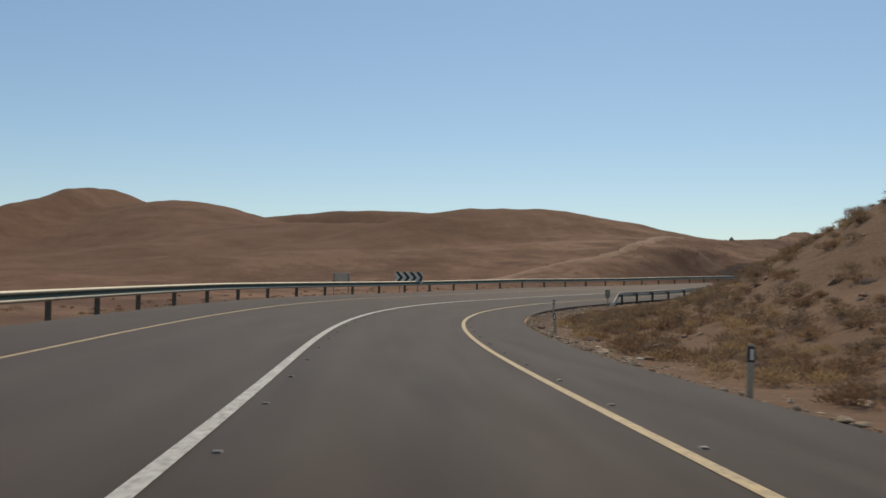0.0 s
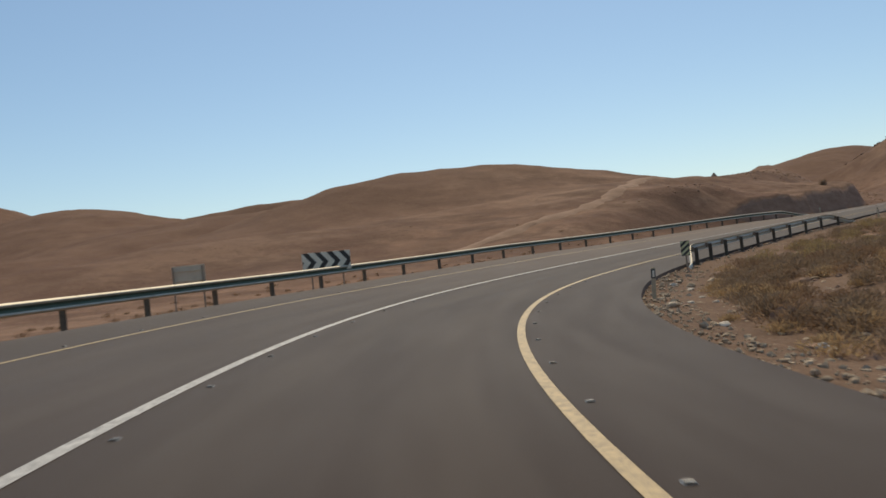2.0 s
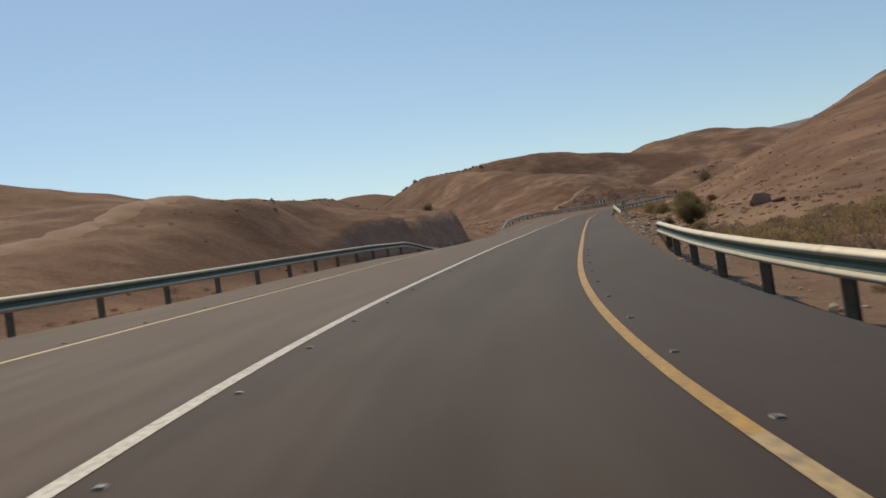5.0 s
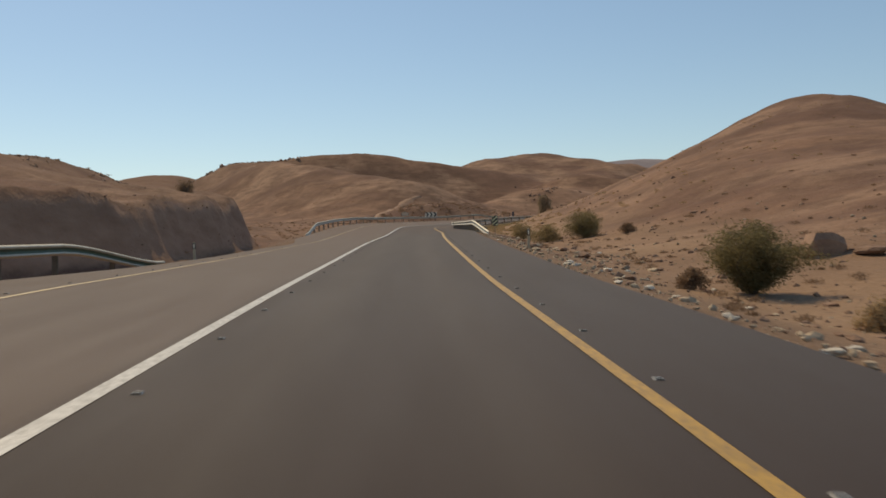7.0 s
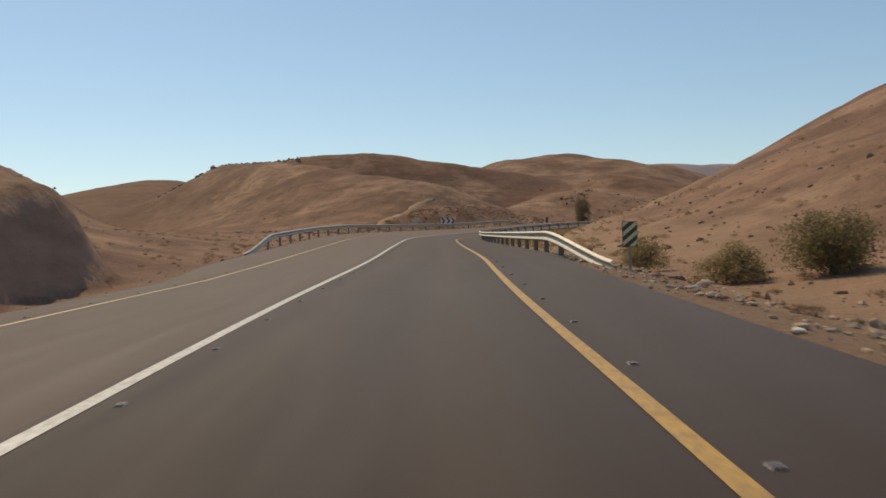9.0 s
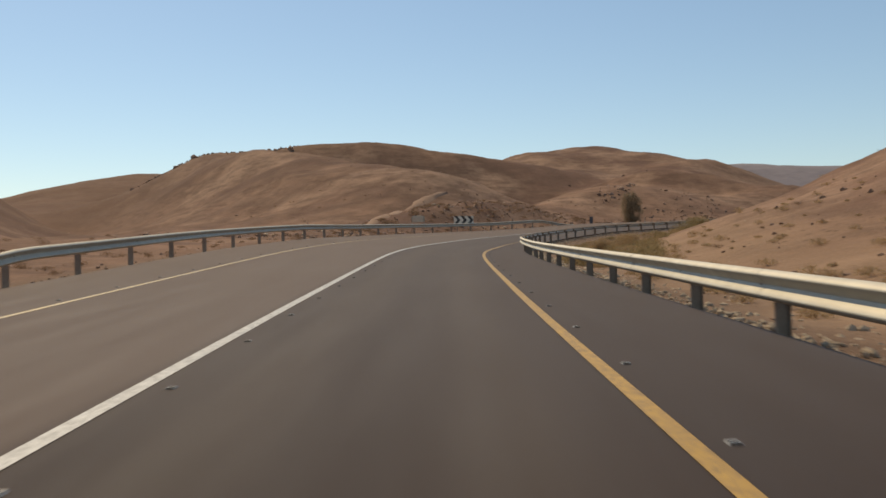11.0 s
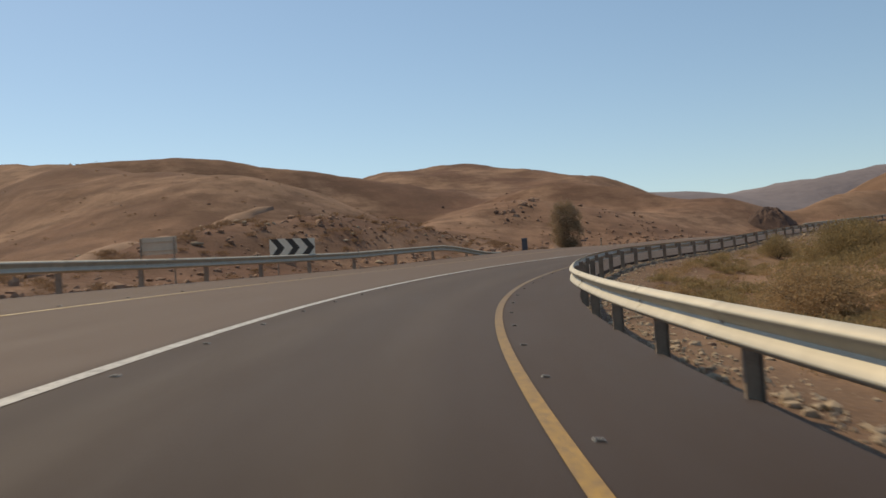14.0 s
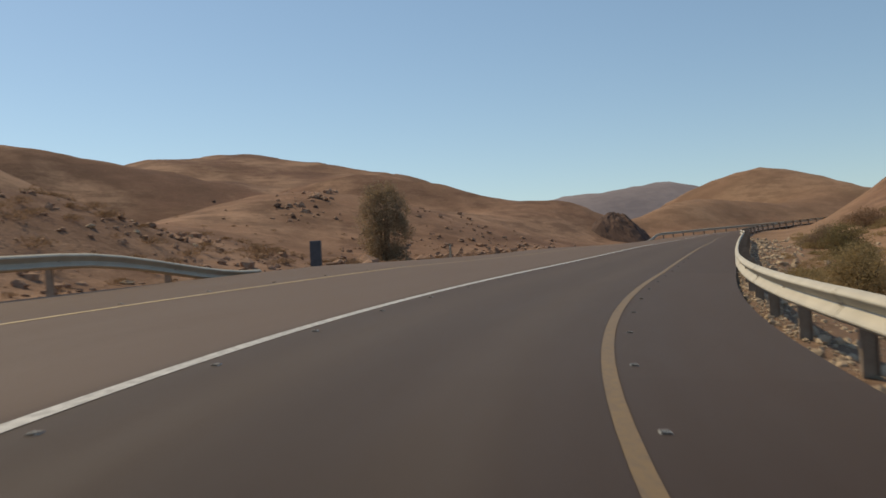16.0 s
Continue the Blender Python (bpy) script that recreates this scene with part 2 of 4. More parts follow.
def on_road(s, d, up=0.0):
    """The place s metres along the centre line and d metres to its right."""
    q = [np.interp(s, ALONG, LINE[:, i]) + d * np.interp(s, ALONG, SIDE[:, i]) for i in range(3)]
    return Vector((float(q[0]), float(q[1]), float(q[2]) + up))


def heading(s):
    return float(np.interp(s, ALONG, HEADING))


def road_places(x, y):
    """Along, to the right, and the road's level beside it, for arrays of x and y."""
    s, d, z = (np.zeros(x.shape) for _ in range(3))
    coarse = LINE[::2]
    for i in range(0, len(x), 4000):
        part_ = slice(i, i + 4000)
        gap = (x[part_, None] - coarse[None, :, 0]) ** 2 + (y[part_, None] - coarse[None, :, 1]) ** 2
        j = gap.argmin(1) * 2
        dx, dy = x[part_] - LINE[j, 0], y[part_] - LINE[j, 1]
        ahead = -dx * SIDE[j, 1] + dy * SIDE[j, 0]
        s[part_] = ALONG[j] + np.clip(ahead, -1, 1)
        d[part_] = np.sign(dx * SIDE[j, 0] + dy * SIDE[j, 1]) * np.sqrt(gap.min(1))
        z[part_] = np.interp(s[part_], ALONG, LINE[:, 2]) + np.clip(d[part_], -9, 8) * SIDE[j, 2]
    return s, d, z


# ---- the lie of the land ----
# x, y, height, length, width (metres), turn (degrees)
HILLS = [
    (-301.5, 165.7, 26.7, 82.9, 37.9, -19.3),
    (-321.9, 146.2, 28.4, 78.5, 12.1, -47.7),
    (-173.8, 205.0, 15.8, 78.2, 23.8, 87.8),
    (-112.3, 261.6, 11.2, 92.5, 7.0, 110.2),
    (-96.5, 356.0, 18.9, 67.8, 14.0, -55.7),
    (-72.3, 385.4, 23.7, 49.6, 16.6, 6.6),
    (-12.1, 447.9, 27.8, 56.8, 43.6, 28.5),
    (39.7, 461.7, 16.8, 100.5, 14.4, -113.5),
    (-191.3, 572.8, 33.1, 48.1, 85.7, -3.3),
    (-103.2, 118.4, 12.2, 16.2, 33.4, -27.4),
    (-62.9, 139.8, 6.1, 10.2, 78.6, -23.4),
    (6.8, 217.7, 15.7, 15.7, 45.0, -194.8),
    (67.2, 335.3, 16.5, 39.0, 31.7, 2.8),
    (97.5, 399.0, 19.0, 15.9, 22.5, 35.5),
    (101.6, 372.4, 8.3, 20.5, 17.4, -38.0),
    (-404.9, 348.1, 35.6, 36.1, 133.7, -47.1),
    (-19.9, 330.0, 7.0, 14.1, 20.0, -0.0),
    (-1.0, 358.9, 11.5, 20.7, 7.0, -18.4),
]
FAR_RANGE = [
    (208.5, 1239.4, 98.6, 312.0, 131.7, 2.8),
    (-68.4, 1410.3, 68.5, 198.2, 195.4, 0.0),
    (727.9, 1376.1, 104.5, 127.1, 78.3, -33.4),
    (654.5, 1267.2, 107.8, 165.5, 90.5, -11.5),
    (549.9, 1420.7, 106.4, 140.0, 172.7, -13.9),
]



def fbm(x, y, scale, octaves=4, seed=0.0):
    """Rolling unevenness between about -1 and 1, from turned sines."""
    out, amp, f = np.zeros_like(x), 1.0, 1.0 / scale
    for i in range(octaves):
        a = 0.7 + 1.9 * i + seed
        u, v = x * math.cos(a) + y * math.sin(a), y * math.cos(a) - x * math.sin(a)
        w = 0.8 * np.sin(v * f * 0.77 + a * 3)
        out += amp * np.sin(u * f * 2.1 + w + a) * np.sin(v * f * 1.7 + 1.3 * w + 2 * a)
        amp, f = amp * 0.5, f * 2.07
    return out


def ground_level(x, y):
    s, d, zr = road_places(x, y)
    out = np.abs(d)
    w = sstep(9, 30, out)
    # the hills stand further back behind the outer bend
    back = sstep(232, 262, s) * (1 - sstep(318, 345, s)) * (d < 0)
    z = hill_field(x, y, HILLS) * (sstep(9, 26, out) * (1 - back) + sstep(14, 40, out) * back) + base_level(y) * w + zr * (1 - w)
    # uneven land, calmer beside the road
    z = z + fbm(x, y, 38, 4) * 0.75 * sstep(18, 70, out) + fbm(x, y, 7.0, 3, 2.0) * 0.16 * sstep(8.5, 16, out)
    z = z + fbm(x, y, 2.6, 2, 4.0) * 0.05 * sstep(6.6, 8, out)
    # shallow gullies down the hillsides
    z = z - 1.1 * np.abs(fbm(x, y, 26, 3, 7.0)) * sstep(22, 80, out) * (1 - sstep(700, 1000, y)) * (1 - 0.6 * sstep(110, 170, -x))
    # the road's bed and verges
    edge = np.where(d > 0, out - right_edge(s), out + left_edge(s))
    z = z - 0.10 - 0.16 * sstep(0.3, 1.6, edge) * (1 - sstep(3, 9, edge)) - 0.3 * sstep(0.0, 1.0, -edge)
    # rock cutting left of the straight, its smooth dark face close to the lane at the far end
    foot = 9.1 - 1.7 * sstep(122, 140, s) + 1.1 * sstep(152, 166, s) + 0.10 * np.sin(s * 0.53) + 0.05 * fbm(x, y, 4.0, 3, 1.0)
    wall = sstep(117, 132, s) * (1 - sstep(164.0, 169.0, s)) * (d < 0)
    z = z + wall * sstep(foot, foot + 1.5, out) * (1 - sstep(10.5, 22, out)) * (2.8 + 0.45 * sstep(142, 158, s) + 0.12 * np.sin(s * 0.35) + 0.16 * fbm(x, y, 3.0, 3, 1.0))
    # stony spur behind the rail on the outer bend
    spur = sstep(244, 266, s) * (1 - sstep(276, 298, s)) * (d < 0)
    z = z + spur * sstep(8.2, 16, out) * (1 - sstep(16.5, 30, out)) * (2.9 + 0.4 * fbm(x, y, 8.0, 3, 5.0))
    # low nose of land that runs down from the cutting
    nose = sstep(84, 114, s) * (1 - sstep(124, 138, s)) * (d < 0)
    z = z + nose * sstep(9.5, 15, out) * (1 - sstep(16, 30, out)) * (2.6 + 0.3 * fbm(x, y, 6.0, 3, 3.0))
    # the sandy flat lies below the road before the second bend
    flat = sstep(100, 112, s) * (1 - sstep(164, 180, s)) * (d > 0)
    z = z - flat * sstep(6.2, 9.5, out) * (1 - sstep(16, 28, out)) * (0.25 + 0.35 * sstep(125, 150, s))
    # the grassy hollow inside the second bend
    hollow = sstep(222, 244, s) * (1 - sstep(300, 330, s)) * (d > 0)
    z = z - 0.75 * hollow * sstep(6.6, 10.5, out) * (1 - sstep(20, 36, out))
    # a dry wash that comes down between the hills behind the knoll
    u, v = (x - 30) * 0.53 + (y - 344) * 0.848, (y - 344) * 0.53 - (x - 30) * 0.848
    z = z - 3.3 * np.exp(-0.5 * (v / 4.4) ** 2) * sstep(-4, 7, u) * (1 - sstep(60, 100, u)) * sstep(9, 15, out)
    # low bank inside the first bend
    bank = (1 - sstep(45, 75, s)) * (d > 0)
    z = z + bank * sstep(8, 22, out) * (1 - sstep(40, 80, out)) * 2.6
    z = z + 5.3 * np.exp(-0.5 * ((x + 5.9) ** 2 + (y - 43.7) ** 2) / 6.0 ** 2)
    return z


def ground_at(x, y):
    return float(ground_level(np.array([float(x)]), np.array([float(y)]))[0])


def mesh_of(name, verts, faces, mat, smooth=False):
    me = bpy.data.meshes.new(name)
    me.from_pydata([tuple(map(float, v)) for v in verts], [], faces)
    me.materials.append(mat)
    if smooth:
        me.polygons.foreach_set("use_smooth", [True] * len(me.polygons))
    me.update()
    return me


def build_ground():
    def spread(lo, hi, fine, mid_lo, mid_hi, far_lo, far_hi):
        """Grid lines: fine beside the road, middling over the hills, wide towards the horizon."""
        def out(start, sense, middle, far):
            rows, step = [start], fine
            while sense * (far - rows[-1]) > 0:
                step = min(step * 1.13, 3.6 if sense * (middle - rows[-1]) > 0 else 120)
                rows.append(rows[-1] + sense * step)
            return rows[1:]
        mid = np.arange(lo, hi, fine)
        return np.r_[out(mid[0], -1, mid_lo, far_lo)[::-1], mid, out(mid[-1], 1, mid_hi, far_hi)]
    xs, ys = spread(-78, 12, 0.85, -400, 150, -2600, 2600), spread(-14, 300, 0.95, -20, 520, -2400, 2800)
    # a finer net over the rock cutting
    xs = np.sort(np.r_[xs[(xs < -62.5) | (xs > -49)], np.arange(-62.3, -49, 0.26)])
    ys = np.sort(np.r_[ys[(ys < 84) | (ys > 146)], np.arange(84.3, 146, 0.55)])
    gx, gy = np.meshgrid(xs, ys)
    z = ground_level(gx.ravel(), gy.ravel())
    nx, ny = len(xs), len(ys)
    i = (np.arange(ny - 1)[:, None] * nx + np.arange(nx - 1)).ravel()
    faces = np.stack([i, i + 1, i + nx + 1, i + nx], -1)
    me = bpy.data.meshes.new("ground")
    me.from_pydata(np.stack([gx.ravel(), gy.ravel(), z], -1).tolist(), [], faces.tolist())
    me.materials.append(SOIL)
    me.polygons.foreach_set("use_smooth", [True] * len(me.polygons))
    x, y = gx.ravel(), gy.ravel()
    s, d, _ = road_places(x, y)
    drift = 0.75 + 0.25 * fbm(x, y, 9.0, 3, 6.0)
    sandy = 0.8 * sstep(96, 112, s) * (d > 0) * (1 - 0.95 * sstep(11, 20, d)) * drift
    sandy = np.maximum(sandy, 0.42 * sstep(15, 50, x) * sstep(325, 360, y) * (1 - sstep(600, 800, y)) * drift)
    west = 0.75 * sstep(58, 100, -x - 0.1 * y)
    scrubby = 0.8 * (1 - sstep(70, 96, s)) * (d > 0) * (1 - sstep(60, 110, d))
    verge = np.where(d > 0, d - right_edge(s), -d + left_edge(s))
    scrubby = np.maximum(scrubby, 0.85 * (1 - sstep(0.9, 2.6, verge + 0.5 * fbm(x, y, 2.2, 2, 3.0))))
    kinds = me.attributes.new("soil", "FLOAT_VECTOR", "POINT")
    kinds.data.foreach_set("vector", np.clip(np.stack([sandy, west, scrubby], -1), 0, 1).ravel().astype(np.float32))
    ob = new("ground", me)
    tagged(ob, "stony red-brown desert ground rising into bare rounded hills", "ground", kind="structure")
    return ob


build_ground()


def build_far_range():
    """The bare range beyond the hills; its grey-mauve tone paints in the haze of distance."""
    xs, ys = np.arange(-900, 1500, 22.0), np.arange(760, 2000, 22.0)
    gx, gy = (v.ravel() for v in np.meshgrid(xs, ys))
    z = hill_field(gx, gy, FAR_RANGE) * (1 + 0.05 * fbm(gx, gy, 160, 4)) + 10 + fbm(gx, gy, 90, 4) * 2.0
    nx = len(xs)
    i = (np.arange(len(ys) - 1)[:, None] * nx + np.arange(nx - 1)).ravel()
    me = bpy.data.meshes.new("mountain_range")
    me.from_pydata(np.stack([gx, gy, z], -1).tolist(), [], np.stack([i, i + 1, i + nx + 1, i + nx], -1).tolist())
    me.materials.append(mottled("haze_tinted_rock", (0.17, 0.145, 0.155), (0.24, 0.205, 0.21), 0.01, 0.95, fine=0.08, relief=0.5, depth=3.0, local=False))
    me.polygons.foreach_set("use_smooth", [True] * len(me.polygons))
    tagged(new("backdrop", me), "distant bare mountain range on the horizon, grey-mauve haze painted into its colour", "mountains", kind="structure")


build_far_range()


def ribbon(name, s_from, s_to, left, right, up, mat, skirt=0.0, step=1.0, across=1):
    """A strip that follows the road, with sides that go down by skirt."""
    ss = np.arange(s_from, s_to + 0.01, step)
    cols = [(left, -skirt)] * bool(skirt) + [(left + (right - left) * i / across, 0.0) for i in range(across + 1)] + [(right, -skirt)] * bool(skirt)
    verts, faces, n = [], [], len(cols)
    for s in ss:
        for d, down in cols:
            if name == "road":
                d = d * left_edge(s) / LEFT_EDGE if d < 0 else d * right_edge(s) / RIGHT_EDGE
            verts.append(on_road(s, d, up + down))
    for a in range(len(ss) - 1):
        for c in range(n - 1):
            q = a * n + c
            faces.append((q, q + 1, q + n + 1, q + n))
    return new(name, mesh_of(name, verts, faces, mat))


ROAD = ribbon("road", -20, 418, LEFT_EDGE, RIGHT_EDGE, 0.0, ASPHALT, 0.5, 1.0, 48)
tagged(ROAD, "worn grey-brown two-lane asphalt road with paved shoulders", "road", kind="structure")
across = np.r_[LEFT_EDGE, np.linspace(LEFT_EDGE, RIGHT_EDGE, 49), RIGHT_EDGE]
dusty = np.zeros(len(across))
for wheel in (1.0, 2.75, -1.1, -2.9):
    dusty += np.exp(-0.5 * ((across - wheel) / 0.28) ** 2)
dusty += 0.8 * (1 - sstep(-6.7, -5.0, across))
rows_ = len(ROAD.data.vertices) // len(across)
lane = ROAD.data.attributes.new("lane", "FLOAT_VECTOR", "POINT")
lane.data.foreach_set("vector", np.stack([np.tile(across, rows_), np.repeat(np.arange(rows_) * 0.09, len(across)), np.zeros(rows_ * len(across))], -1).ravel().astype(np.float32))
track = ROAD.data.attributes.new("track", "FLOAT", "POINT")
track.data.foreach_set("value", np.tile(np.clip(dusty, 0, 1), len(ROAD.data.vertices) // len(across)).astype(np.float32))
lane_glare = ROAD.data.attributes.new("lane_glare", "FLOAT", "POINT")
glare_along = 0.12 + 0.88 * sstep(45, 95, np.arange(rows_) - 20.0)   # the painted glare is kept weak round the first bend
lane_glare.data.foreach_set("value", np.outer(glare_along, 1 - sstep(-0.3, 0.1, across)).ravel().astype(np.float32))
tagged(ribbon("centre_line", -20, 418, -0.075, 0.075, 0.005, WHITE_PAINT), "solid white painted centre line on the asphalt", "road marking", kind="structure")
tagged(ribbon("edge_line", -20, 78, LANE - 0.062, LANE + 0.062, 0.005, FADED_GLARE_PAINT), "yellow painted edge line round the first bend, glare put into its pale colour", "road marking", kind="structure")
YELLOW_LINE = ribbon("edge_line", 78, 418, LANE - 0.062, LANE + 0.062, 0.005, YELLOW_PAINT)
grime = YELLOW_LINE.data.attributes.new("grime", "FLOAT", "POINT")
grime.data.foreach_set("value", np.repeat(sstep(212, 246, np.arange(78, 418.01, 1.0)), 2).astype(np.float32))
tagged(YELLOW_LINE, "solid yellow painted edge line beside the shoulder", "road marking", kind="structure")
tagged(ribbon("edge_line", -20, 418, LEFT_LINE - 0.06, LEFT_LINE + 0.06, 0.005, FADED_GLARE_PAINT), "faded yellow painted edge line of the oncoming lane", "road marking", kind="structure")


# ---- helpers for things ----
def bm_box(bm, size, at=(0, 0, 0), turn=None, bevel=0.0):
    """A box of that size centred at a place, joined into bm."""
    m = Matrix.Translation(at) @ (turn or Matrix.Identity(4)) @ Matrix.Diagonal((*size, 1))
    made = bmesh.ops.create_cube(bm, size=1.0, matrix=m)
    if bevel:
        edges = list({e for v in made["verts"] for e in v.link_edges})
        bmesh.ops.bevel(bm, geom=edges, offset=bevel, segments=2, affect="EDGES", profile=0.6)


def bm_rod(bm, a, b, r0, r1=None, sides=8):
    a, b = Vector(a), Vector(b)
    m = Matrix.Translation((a + b) / 2) @ (b - a).to_track_quat("Z", "Y").to_matrix().to_4x4()
    bmesh.ops.create_cone(bm, cap_ends=True, segments=sides, radius1=r0, radius2=r0 if r1 is None else r1, depth=(b - a).length, matrix=m)


def part(name, bm, mat, parent=None, label="", smooth=False):
    me = bm
    if not isinstance(bm, bpy.types.Mesh):
        me = bpy.data.meshes.new(name)
        bm.to_mesh(me)
        bm.free()
        me.materials.append(mat)
        if smooth:
            me.polygons.foreach_set("use_smooth", [True] * len(me.polygons))
            me.set_sharp_from_angle(angle=radians(48))
    ob = new(name, me)
    if parent:
        ob.parent = parent
    if label:
        ob["label"] = label
    return ob


def thing(name, m, label, category, group="", kind=""):
    ob = new(name)
    ob.empty_display_size = 0.3
    ob.matrix_basis = m
    return tagged(ob, label, category, group, kind)


def road_pose(s, d, up=0.0, turn=0.0):
    """Upright at a place by the road; its -y faces the traffic that drives along s."""
    p = on_road(s, d)
    return Matrix.Translation((p.x, p.y, p.z + up)) @ Matrix.Rotation(heading(s) + radians(turn), 4, "Z")


def land_pose(s, d, sink=0.0, turn=0.0):
    p = on_road(s, d)
    return Matrix.Translation((p.x, p.y, ground_at(p.x, p.y) - sink)) @ Matrix.Rotation(heading(s) + radians(turn), 4, "Z")


# ---- guard rails ----
BEAM = [(0.00, 0.155), (0.016, 0.152), (0.056, 0.130), (0.078, 0.112), (0.083, 0.100), (0.078, 0.088), (0.050, 0.058), (0.014, 0.024), (0.0, 0.0)]
BEAM = BEAM + [(o, -z) for o, z in BEAM[-2::-1]]


def beam_mesh(places, sides_, toward, width=1.0):
    """The folded W of a guard rail along a few places; toward: the sideways sense of the road."""
    bm = bmesh.new()
    rings = []
    for p, n in zip(places, sides_):
        ring = [bm.verts.new(p + n * (o * width * toward) + Vector((0, 0, z))) for o, z in BEAM]
        ring += [bm.verts.new(p + n * ((o * width - 0.005) * toward) + Vector((0, 0, z))) for o, z in reversed(BEAM)]
        rings.append(ring)
    k = len(rings[0])
    for a, b in zip(rings, rings[1:]):
        for i in range(k):
            bm.faces.new((a[i], a[(i + 1) % k], b[(i + 1) % k], b[i]))
    for ring in (rings[0], rings[-1]):
        h = k // 2
        for i in range(h - 1):
            bm.faces.new((ring[i], ring[i + 1], ring[k - 2 - i], ring[k - 1 - i]))
    bmesh.ops.recalc_face_normals(bm, faces=bm.faces)
    return bm


def band_mesh(places, sides_, toward):
    """A thin strip laid in the groove between the two ridges, 3 mm proud of the steel."""
    bm = bmesh.new()
    groove = [(o, z) for o, z in BEAM if abs(z) < 0.06]
    rows = [[bm.verts.new(p + n * ((o + 0.003) * toward) + Vector((0, 0, z))) for o, z in groove] for p, n in zip(places, sides_)]
    for a, b in zip(rows, rows[1:]):
        for i in range(len(a) - 1):
            bm.faces.new((a[i], a[i + 1], b[i + 1], b[i]))
    return bm


def post_mesh(mat):
    """A C-shaped steel post with its broad web across the road and its top at 0.60."""
    bm = bmesh.new()
    for size, at in (((0.006, 0.145, 1.2), (-0.03, 0.0, 0.0)), ((0.06, 0.006, 1.2), (0.0, -0.0725, 0.0)), ((0.06, 0.006, 1.2), (0.0, 0.0725, 0.0))):
        bm_box(bm, size, at)
    me = bpy.data.meshes.new("post")
    bm.to_mesh(me)
    bm.free()
    me.materials.append(mat)
    return me


def block_mesh():
    bm = bmesh.new()
    bm_box(bm, (0.10, 0.12, 0.2), (0, 0, 0), None, 0.006)
    me = bpy.data.meshes.new("spacer_block")
    bm.to_mesh(me)
    bm.free()
    me.materials.append(POST_STEEL)
    return me


def bolt_mesh():
    bm = bmesh.new()
    bm_rod(bm, (0, 0, 0), (0, 0, 0.018), 0.018, 0.013, 8)
    me = bpy.data.meshes.new("bolt")
    bm.to_mesh(me)
    bm.free()
    me.materials.append(POST_STEEL)
    return me


DARK_POST_STEEL = mottled("dark_post_steel", (0.10, 0.078, 0.055), (0.19, 0.148, 0.105), 5.0, 0.8, 0.1, 50.0, 0.1, 0.002, vary=0.1)
POST_ME, DARK_POST_ME, BLOCK_ME, BOLT_ME = post_mesh(POST_STEEL), post_mesh(DARK_POST_STEEL), block_mesh(), bolt_mesh()


def guard_rail(s_from, s_to, offset, toward, label, dip_in=0.0, dip_out=0.0, flare_in=0.0, flare_out=0.0, spacing=3.4, height=0.58, band=None):
    """offset: of the beam's face line; toward: +1 where the road lies to the right of the rail, -1 where to its left.
    dip: metres over which an end goes down into the ground; flare: how far that end swings away."""
    line = offset if callable(offset) else lambda s: offset
    rise = height if callable(height) else lambda s: height
    rail = thing("guard_rail", Matrix.Translation(on_road((s_from + s_to) / 2, line((s_from + s_to) / 2))), label, "guard rail")
    inv = rail.matrix_basis.inverted()

    def spot(s):
        qi = sstep(s_from, s_from + dip_in, s) if dip_in else 1.0
        qo = 1 - sstep(s_to - dip_out, s_to, s) if dip_out else 1.0
        d = line(s) - toward * (flare_in * (1 - qi) + flare_out * (1 - qo))
        return on_road(s, d, rise(s) * float(min(qi, qo)) - 0.12 * (1 - float(min(qi, qo))))

    count = max(2, round((s_to - s_from) / spacing))
    marks = np.linspace(s_from, s_to, count + 1)
    for i, (a, b) in enumerate(zip(marks, marks[1:])):
        ss = np.linspace(a - 0.08, b + 0.08, 5)
        places = [inv @ spot(s) for s in ss]
        ways = []
        for s in ss:
            h = heading(s)
            ways.append(Vector((math.cos(h), math.sin(h), 0)))
        if i % 2:
            places = [p + w * (0.006 * toward) for p, w in zip(places, ways)]
        beam = part("beam", beam_mesh(places, ways, toward), ZINC, rail, "", True)
        if band:
            part("band", band_mesh(places, ways, toward), band, beam, "dark green band in the beam's groove", True)
    for s in marks[:-1] if not dip_in else marks[1:-1] if dip_out else marks[1:]:
        p, h = spot(s), heading(s)
        w = Vector((math.cos(h), math.sin(h), 0))
        turn = Matrix.Rotation(h + (math.pi / 2) * toward, 4, "Z")
        foot = p - w * (0.20 * toward)
        foot.z = p.z - rise(s)
        o = part("post", DARK_POST_ME if band else POST_ME, None, rail)
        o.matrix_basis = inv @ Matrix.Translation(foot) @ turn
        o = part("spacer_block", BLOCK_ME, None, rail)
        o.matrix_basis = inv @ Matrix.Translation(p - w * (0.065 * toward)) @ turn
        o = part("bolt", BOLT_ME, None, rail)
        o.matrix_basis = inv @ Matrix.Translation(p + w * (0.004 * toward)) @ Matrix.Rotation(h, 4, "Z") @ Matrix.Rotation(math.pi / 2 * toward, 4, "Y")
    return rail


GREEN_BAND = mottled("dark_green_band", (0.055, 0.085, 0.052), (0.10, 0.14, 0.09), 4.0, 0.6, relief=0.05)
guard_rail(-20.1, 135.15, -7.15, 1, "long galvanised W-beam guard rail with a dark green groove", dip_out=7, flare_out=-0.8, spacing=3.45, band=GREEN_BAND)
guard_rail(66, 103.5, 5.85, -1, "short galvanised guard rail with ends sloping into the ground", dip_in=4, dip_out=5, flare_in=0.5, flare_out=0.5, height=0.54, band=GREEN_BAND)
